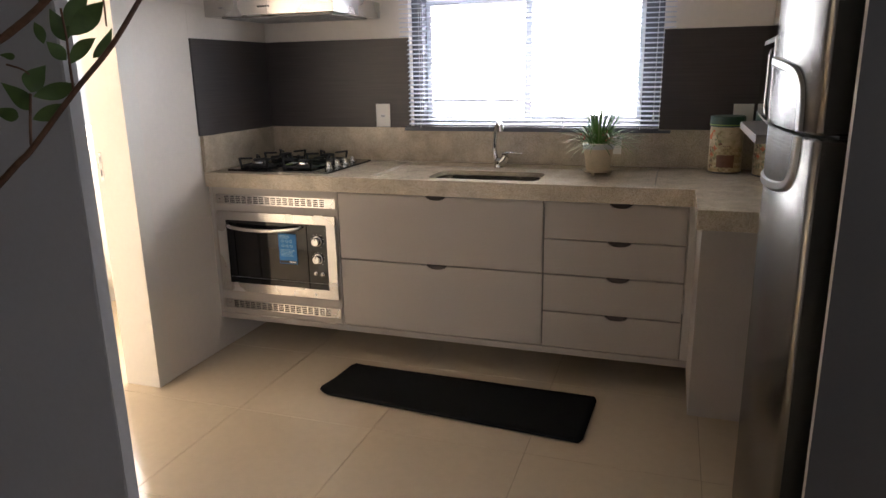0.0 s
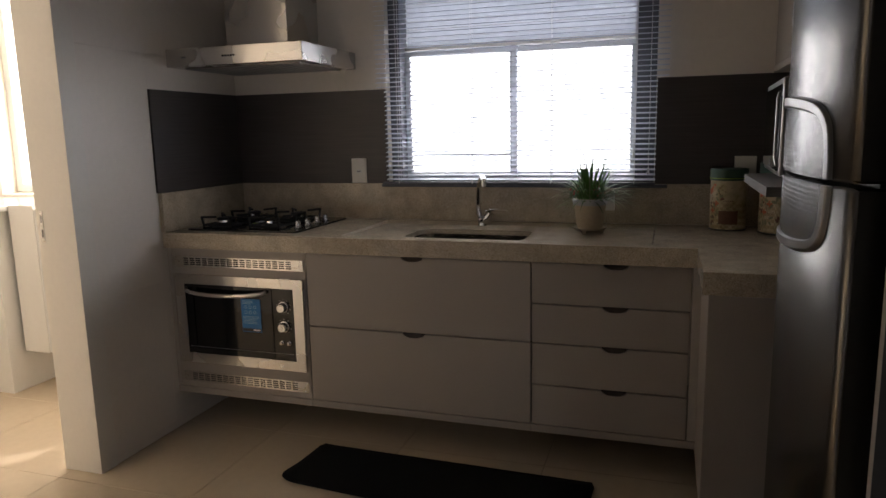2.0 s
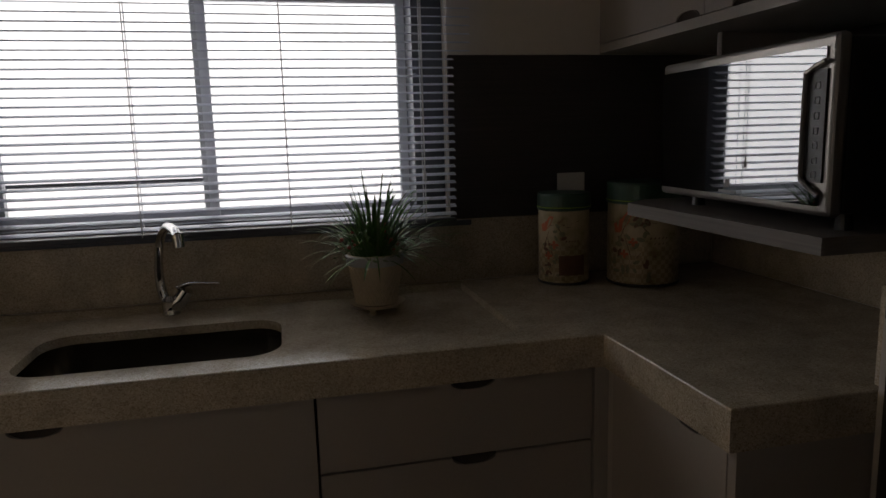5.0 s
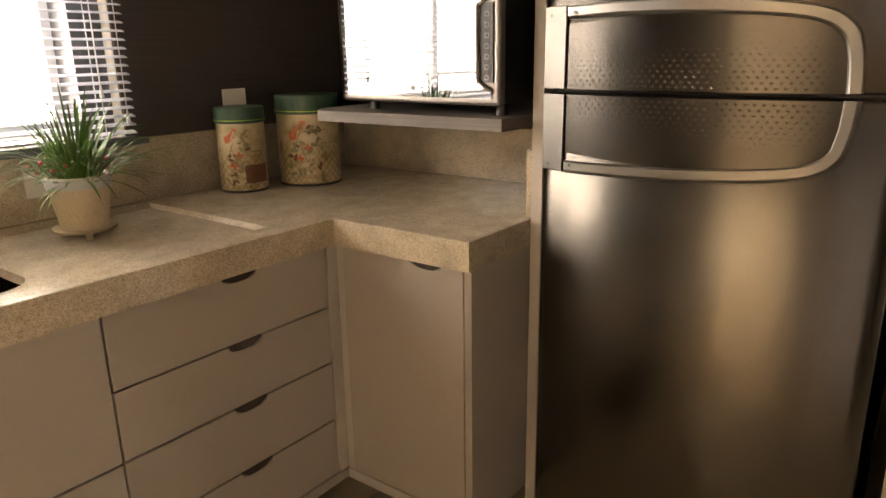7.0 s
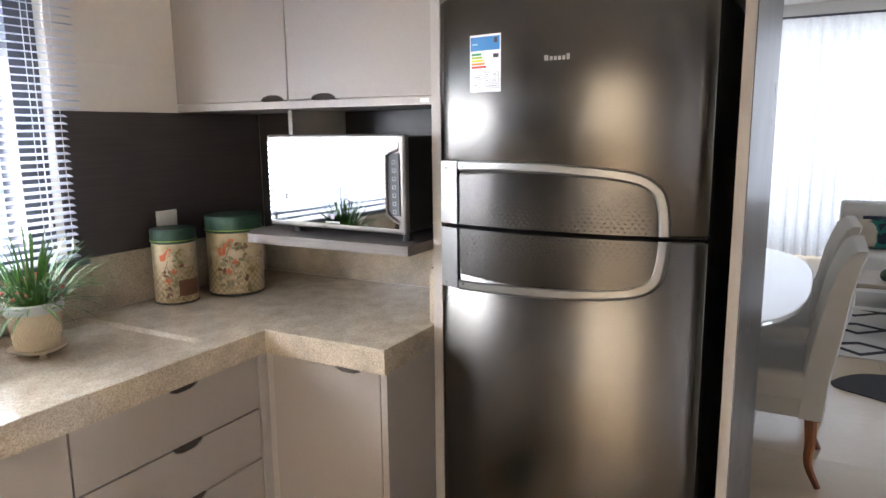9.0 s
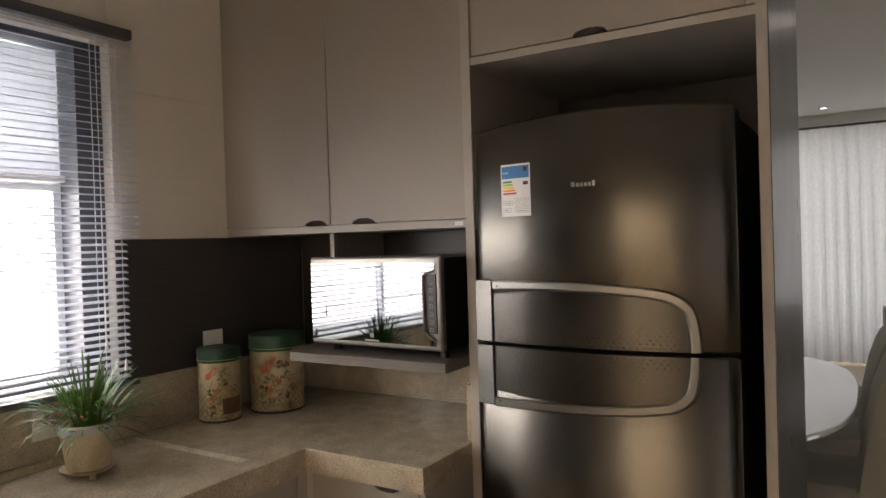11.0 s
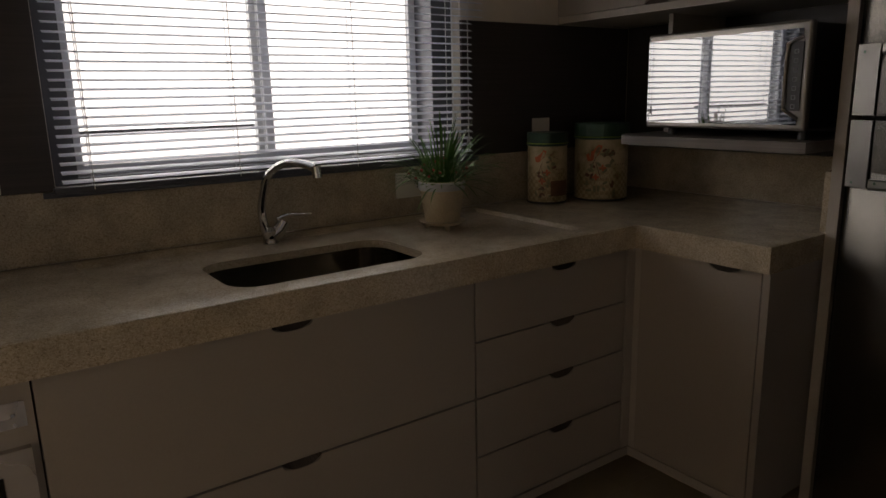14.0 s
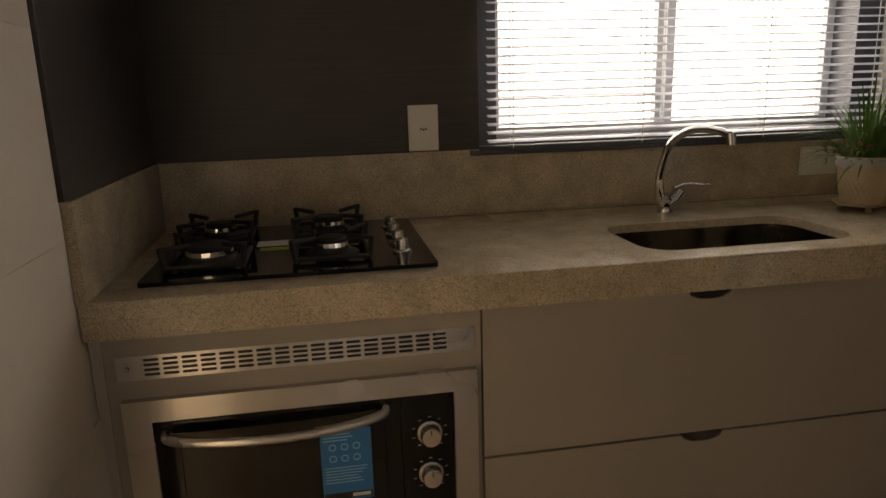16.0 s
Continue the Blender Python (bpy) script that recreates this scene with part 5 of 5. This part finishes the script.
table = thing("dining_table", (4.35, -1.40, 0), "glossy white oval dining table", "table")
sup = [(4.25 + 0.98 * math.copysign(abs(math.cos(a)) ** 0.75, math.cos(a)), -1.42 + 0.545 * math.copysign(abs(math.sin(a)) ** 0.75, math.sin(a))) for a in [2 * math.pi * i / 72 for i in range(72)]]
part("tabletop", loft([[(4.25 + (x - 4.25) * k, -1.42 + (y + 1.42) * k, z) for x, y in sup] for k, z in ((0.93, 0.722), (0.985, 0.730), (1.0, 0.742), (0.995, 0.752), (0.985, 0.755))]), LACQUER, table, smooth=False)
part("pedestal", lathe([(0.26, 0.0), (0.26, 0.012), (0.10, 0.05), (0.06, 0.20), (0.06, 0.55), (0.16, 0.70), (0.22, 0.721)], (4.35, -1.40, 0), 32), LACQUER, table, smooth=True)

rug = thing("rug", (7.0, -2.7, 0), "cream rug with a charcoal lattice pattern", "rug")
part("rug_body", box(5.70, 8.30, -4.6, -1.55, 0.0005, 0.009, 0.002), RUG, rug)
lat = []
for k in range(5):
    x0 = 5.86 + 0.52 * k
    for ph in (0, 1):
        pts = [(x0 + (0.17 if (i + ph) % 2 else -0.10 + 0.1 * ph), -1.66 - 0.30 * i) for i in range(10)]
        for (ax, ay), (bx_, by_) in zip(pts, pts[1:]):
            w = 0.030
            lat.append(loft([[(ax - w, ay, 0.0092 + 0.0004 * ph), (ax + w, ay, 0.0092 + 0.0004 * ph), (ax + w, ay, 0.0108 + 0.0004 * ph), (ax - w, ay, 0.0108 + 0.0004 * ph)],
                             [(bx_ - w, by_, 0.0092 + 0.0004 * ph), (bx_ + w, by_, 0.0092 + 0.0004 * ph), (bx_ + w, by_, 0.0108 + 0.0004 * ph), (bx_ - w, by_, 0.0108 + 0.0004 * ph)]]))
part("lattice", join(*lat), RUG_DARK, rug, "charcoal woven lattice", kind="stuff")

hide = thing("hide_rug", (5.2, -2.75, 0), "black cowhide rug on the floor", "rug")
hp = [(5.16, -2.09), (5.30, -2.17), (5.40, -2.30), (5.46, -2.6), (5.55, -2.9), (5.45, -3.3), (5.2, -3.5), (4.9, -3.45), (4.72, -3.1), (4.80, -2.7), (4.90, -2.45), (5.0, -2.25), (5.07, -2.12)]
hl = [(p.x, p.y) for p in smooth_path([(x, y, 0) for x, y in hp + hp[:1]], 4)[:-1]]
part("pelt", plate(hl, [], 0.0005, 0.006), RUG_DARK, hide)

sofa = thing("sofa", (7.45, -3.1, 0), "cream sofa with a wooden side frame", "sofa")
part("base", box(7.12, 7.95, -4.1, -2.16, 0.20, 0.27, 0.01), CHAIR_WOOD, sofa)
part("seat_cushion", box(7.12, 7.80, -4.08, -2.18, 0.271, 0.43, 0.035, 4), UPHOLSTERY, sofa, smooth=True)
part("back_cushion", box(7.62, 7.86, -4.08, -2.13, 0.432, 0.80, 0.03, 4), UPHOLSTERY, sofa, smooth=True)
for y in (-4.13, -2.13):
    part("side_frame", join(box(7.70, 7.76, y - 0.02, y + 0.02, 0.0, 0.62, 0.008), box(7.14, 7.19, y - 0.02, y + 0.02, 0.0, 0.55, 0.008), box(7.14, 7.76, y - 0.022, y + 0.022, 0.55, 0.585, 0.008)), CHAIR_WOOD, sofa)
def pillow(name, at, turn, sx, sy, sz, mat_, label):
    p = thing(name, (0, 0, 0), label, "pillow", "sofa pillows")
    rings = []
    for i in range(9):
        u = -1 + i / 4
        k = math.sqrt(max(1 - u * u, 0.0)) ** 0.6
        rings.append([(0.5 * sx * max(k, 0.05) * (1 if c > 0 else -1) * abs(math.cos(a)) ** 0.9 if (c := math.cos(a)) else 0, 0.5 * sy * u, 0.5 * sz * math.copysign(abs(math.sin(a)) ** 0.5, math.sin(a)) * (0.93 + 0.07 * abs(u)))
                      for a in [2 * math.pi * j / 20 for j in range(20)]])
    part("cover", loft(rings), mat_, p, smooth=True)
    p.matrix_basis = pose(*at, 0, -12, turn)
    return p
pil = pillow("pillow", (7.50, -2.60, 0.575), 0, 0.14, 0.62, 0.27, NAVY, "navy pillow printed with teal leaves on the sofa")
leaves = bmesh.new()
rp = random.Random(3)
for i in range(60):
    cy, cz, t = rp.uniform(-0.27, 0.27), rp.uniform(-0.11, 0.11), rp.uniform(0, 6.28)
    l, w = rp.uniform(0.03, 0.06), rp.uniform(0.010, 0.018)
    x = -0.5 * 0.14 * math.sqrt(max(1 - (cy / 0.31) ** 2, 0.1)) ** 0.6 - 0.003 - 0.0001 * i
    vs = [leaves.verts.new((x, cy + l * math.cos(q) * math.cos(t) - w * math.sin(q) * math.sin(t), cz + l * math.cos(q) * math.sin(t) + w * math.sin(q) * math.cos(t))) for q in [k * math.pi / 4 for k in range(8)]]
    leaves.faces.new(vs)
pl = part("leaf_print", leaves, TEAL, None, kind="stuff")
pl.parent = pil
pillow("pillow", (7.46, -2.30, 0.56), 25, 0.13, 0.36, 0.26, BEIGE_WOOD, "beige pillow on the sofa")

ctable = thing("coffee_table", (6.35, -2.75, 0), "low two-level coffee table with a beige top", "table")
part("top", box(6.08, 6.62, -3.5, -2.16, 0.375, 0.405, 0.006), BEIGE_WOOD, ctable)
part("shelf", box(6.10, 6.60, -3.47, -2.18, 0.22, 0.245, 0.005), LACQUER, ctable)
for x in (6.12, 6.58):
    for y in (-3.46, -2.20):
        part("leg", tube([(x, y, 0.375), (x, y, 0.22), (x, y + (0.05 if y > -2.5 else -0.05), 0.012)], [0.022, 0.020, 0.016], 8, 4), LACQUER, ctable, smooth=True)
for i, (x, y) in enumerate(((6.22, -2.40), (6.24, -2.50), (6.30, -2.44))):
    b = lathe([(0.0, 0.0), (0.028, 0.008), (0.044, 0.03), (0.046, 0.045), (0.040, 0.066), (0.022, 0.083), (0.004, 0.088)], (x, y, 0.405), 20)
    tagged(part("decor_ball", b, TIN_GREEN, at=(x, y, 0.405), smooth=True), "small green decorative ball on the coffee table", "ornament", "green balls")

# curtains
cur = thing("sheer_curtain", (9.36, -2.7, 0.03), "white pleated sheer curtain over the wide window", "curtain")
def curtain(y0, y1, x):
    bm = bmesh.new()
    n = int((y1 - y0) / 0.012)
    prev = None
    for i in range(n + 1):
        y = y0 + (y1 - y0) * i / n
        a = 0.035 * math.sin(2 * math.pi * y / 0.115 + 1.3 * noise.noise(Vector((y * 2.1, 0, 0)))) * (0.8 + 0.4 * noise.noise(Vector((y * 5, 3, 0))))
        col = [bm.verts.new((x + a * k + 0.006 * noise.noise(Vector((y * 3, z, 0))), y, z)) for z, k in ((0.03, 1.15), (0.9, 1.0), (1.8, 0.9), (2.50, 0.7), (2.575, 0.6))]
        if prev:
            for p, q, r, s in zip(prev, col, col[1:], prev[1:]):
                bm.faces.new((p, q, r, s))
        prev = col
    return bm
part("cloth", curtain(-5.1, -2.63, 9.36), SHEER, cur, smooth=True)
part("cloth", curtain(-2.72, -0.35, 9.33), SHEER, cur, smooth=True)
part("rail", box(9.32, 9.38, -5.2, -0.3, 2.575, 2.598), ALU, cur)


def downlight(x, y):
    d = thing("downlight", (x, y, H - 0.012), "small round recessed ceiling spot, lit", "ceiling light", "recessed spots")
    part("ring", lathe([(0.035, 0.0), (0.048, 0.001), (0.048, 0.0115), (0.035, 0.0115)], (x, y, H - 0.012), 24, False), LACQUER, d)
    part("bulb", lathe([(0, 0.004), (0.034, 0.004), (0.034, 0.010), (0, 0.010)], (x, y, H - 0.012), 20), LAMP_GLOW, d)


for y in (-1.68, -2.45, -3.2, -4.0):
    downlight(8.8, y)
for x, y in ((5.2, -2.32), (5.2, -4.2)):
    d = thing("ceiling_light", (x, y, H - 0.03), "square twin ceiling light, lit", "ceiling light", "twin ceiling lights")
    part("frame", box(x - 0.10, x + 0.10, y - 0.10, y + 0.10, H - 0.03, H - 0.0005, 0.003), LACQUER, d)
    for k in (-1, 1):
        part("diffuser", box(x + k * 0.05 - 0.035, x + k * 0.05 + 0.035, y - 0.085, y + 0.085, H - 0.036, H - 0.0305), LAMP_GLOW, d)

# ---- leafy branch in a vase by the entrance ----
BR = look((2.131, -3.339, 1.36), (1.506, -1.471, 1.015), -1.0)
BD = 0.90


def bp(x, y, d=0.0):
    """A place on the branch's own upright plane, by its across and down position in thousandths of its distance."""
    k = (BD + d) / 1212
    return BR @ Vector(((x - 784) * k, (441 - y) * k, -(BD + d)))


spray = thing("branch_vase", (0.95, -2.76, 0), "tall floor vase holding leafy green branches", "vase")
part("vase", lathe([(0.09, 0.0), (0.11, 0.02), (0.12, 0.25), (0.08, 0.52), (0.045, 0.62), (0.055, 0.66), (0.049, 0.66), (0.038, 0.61), (0.0, 0.60)], (0.95, -2.76, 0), 32), CERAMIC, spray, smooth=True)
foot_ = Vector((0.95, -2.76, 0.62))
limbs = [([foot_, foot_ + Vector((0.03, 0.03, 0.30)), bp(-130, 560, 0.03), bp(0, 418), bp(36, 382), bp(115, 283), bp(186, 200), bp(250, 103), bp(310, 30), bp(370, -60, -0.02), bp(420, -170, -0.02)], [0.008, 0.006, 0.0042, 0.0036, 0.0032, 0.0026, 0.0016]),
         ([foot_, foot_ + Vector((0.0, 0.06, 0.36)), bp(-190, 330, 0.05), bp(0, 187), bp(50, 148), bp(100, 103), bp(160, 70), bp(228, 0), bp(290, -90, -0.02), bp(330, -180, -0.02)], [0.008, 0.006, 0.0052, 0.0048, 0.0044, 0.003, 0.002]),
         ([foot_, foot_ + Vector((-0.02, 0.05, 0.40)), bp(-150, 200, 0.04), bp(-40, 120, 0.02), bp(0, 75, 0.01), bp(36, 26), bp(70, -50), bp(120, -140)], [0.008, 0.006, 0.0036, 0.0026, 0.0016]),
         ([bp(210, 18), bp(232, 62), bp(247, 106)], [0.0014, 0.0011]), ([bp(36, 375), bp(36, 340), bp(39, 285)], [0.002, 0.0017]),
         ([bp(115, 283), bp(110, 240), bp(106, 190), bp(98, 140)], [0.0018, 0.0014]), ([bp(130, 90), bp(160, 95), bp(172, 125), bp(176, 170)], [0.002, 0.0015, 0.001]),
         ([bp(52, 105), bp(48, 60), bp(42, 0)], [0.0018, 0.0014]), ([bp(0, 235, 0.01), bp(25, 243), bp(38, 252)], [0.0014, 0.0011])]
for pts, rr in limbs:
    part("branch", tube(pts, rr, 8, 6), BARK, spray, "thin reddish brown branch", smooth=True)


def leaf(a, b, w, tilt):
    """A leaf from a to b with a folded midrib."""
    d = b - a
    view = (a - BR.translation).normalized()
    side = d.cross(view).normalized()
    side = (side * math.cos(tilt) + view * math.sin(tilt)).normalized()
    nrm = side.cross(d).normalized()
    bm = bmesh.new()
    prev = None
    for i in range(9):
        t = i / 8
        hw = 0.92 * w * math.sin(math.pi * min(t ** 0.85 * 0.985 + 0.012, 1)) ** 1.05
        p = a + d * t + nrm * (0.16 * d.length * math.sin(math.pi * t))
        row = [bm.verts.new(p + side * hw + nrm * hw * 0.25), bm.verts.new(p), bm.verts.new(p - side * hw + nrm * hw * 0.25)]
        if prev:
            bm.faces.new((prev[0], prev[1], row[1], row[0])), bm.faces.new((prev[1], prev[2], row[2], row[1]))
        prev = row
    part("leaf", bm, BRANCH_LEAF, spray, smooth=True)


for x0, y0, x1, y1, w in ((39, 283, 68, 236, 19), (43, 290, 118, 268, 15), (40, 330, 98, 302, 14), (34, 314, -12, 266, 16), (16, 326, -34, 312, 12), (106, 195, 78, 140, 15),
                          (110, 186, 172, 128, 18), (108, 235, 156, 190, 12), (104, 228, 70, 196, 12), (104, 170, 147, 107, 15), (66, 200, 50, 163, 9), (150, 224, 186, 172, 10),
                          (132, 74, 66, 48, 13), (100, 103, 58, 62, 10), (46, 122, 16, 68, 14), (62, 132, 70, 80, 11), (42, 40, 108, -12, 17), (44, 28, 10, -10, 13), (15, 222, -14, 218, 6),
                          (200, 8, 236, -50, 12), (345, -6, 402, 48, 10), (150, 60, 190, 10, 10), (6, 28, -30, 20, 10)):
    k = BD / 1212
    dd = random.uniform(-0.02, 0.02)
    leaf(bp(x0, y0, 0), bp(x1, y1, dd), 1.12 * w * k, random.uniform(-0.5, 0.5))

# ---- tiles of the walls and the floor, last ----
def tile_wall(parent, spots, w, h, turn):
    """Rectangular glazed tiles set on a wall, cut to the given pieces."""
    made = {}
    for x0, x1, z0, z1 in spots:
        key = (round(x1 - x0, 3), round(z1 - z0, 3))
        if key not in made:
            g = 0.0003
            b = plate(quad(g, x1 - x0 - g, g, z1 - z0 - g), [], 0.0003, 0.0048)
            for v in b.verts:
                v.co = Vector(turn(*v.co))
            me = bpy.data.meshes.new("tile")
            bmesh.ops.recalc_face_normals(b, faces=b.faces)
            b.to_mesh(me)
            b.free()
            me.materials.append(WALL_TILE)
            made[key] = me
        o = new("tile", made[key])
        o.parent = parent
        o.location = Vector(turn(x0, z0, 0))


Z0, TH, TW = 0.035, 0.325, 0.62
west, north_t = [], []
levels = [0.0] + [Z0 + TH * i for i in range(0, 9)]
levels = [z for z in levels if z < 2.7] + [2.718]
for a, b in zip(levels, levels[1:]):
    if b - a < 0.02:
        continue
    for y0, y1 in ((-0.999, -0.636), (-0.636, -0.013)):
        if a < 1.512 and y1 > -0.1:
            lo = max(a, 1.513)
            if b > lo + 0.01:
                west.append((y0, y1, lo, b))
            elif b < 0.9:
                west.append((y0, y1, a, b))
        else:
            west.append((y0, y1, a, b))
    for x0, x1 in ((0.006, 0.624), (0.624, 0.829), (2.047, 2.49)):
        lo = max(a, 1.513)
        if b > lo + 0.01:
            north_t.append((x0, x1, lo, b))
        elif b < 0.9 and x1 < 1:
            north_t.append((x0, x1, a, b))
tile_wall(wall_west, west, TW, TH, lambda a, b, c: (c, a, b))
tile_wall(wall_north, north_t, TW, TH, lambda a, b, c: (a, -c, b))

floor_ob = bpy.data.objects["floor"]
P, g = 0.603, 0.0009
tb = bmesh.new()
bmesh.ops.create_cube(tb, size=1, matrix=Matrix.Diagonal((P - 2 * g, P - 2 * g, 0.0032, 1)))
bmesh.ops.bevel(tb, geom=[e for e in tb.edges if all(v.co.z > 0 for v in e.verts)], offset=0.0006, segments=1, affect="EDGES")
tile_me = bpy.data.meshes.new("tile")
tb.to_mesh(tile_me)
tb.free()
tile_me.materials.append(FLOOR_TILE)
cells = [(0.467 + P * (i + 0.5), -1.152 + P * (j + 0.5)) for i in range(-4, 16) for j in range(-9, 3)]
cells = [c for c in cells if -1.9 < c[0] < 9.7 and -6.3 < c[1] < 0.1]
for x, y in cells:
    o = new("tile", tile_me)
    o.parent = floor_ob
    o.location = (x, y, -0.0016 + random.uniform(-0.0001, 0.0001))
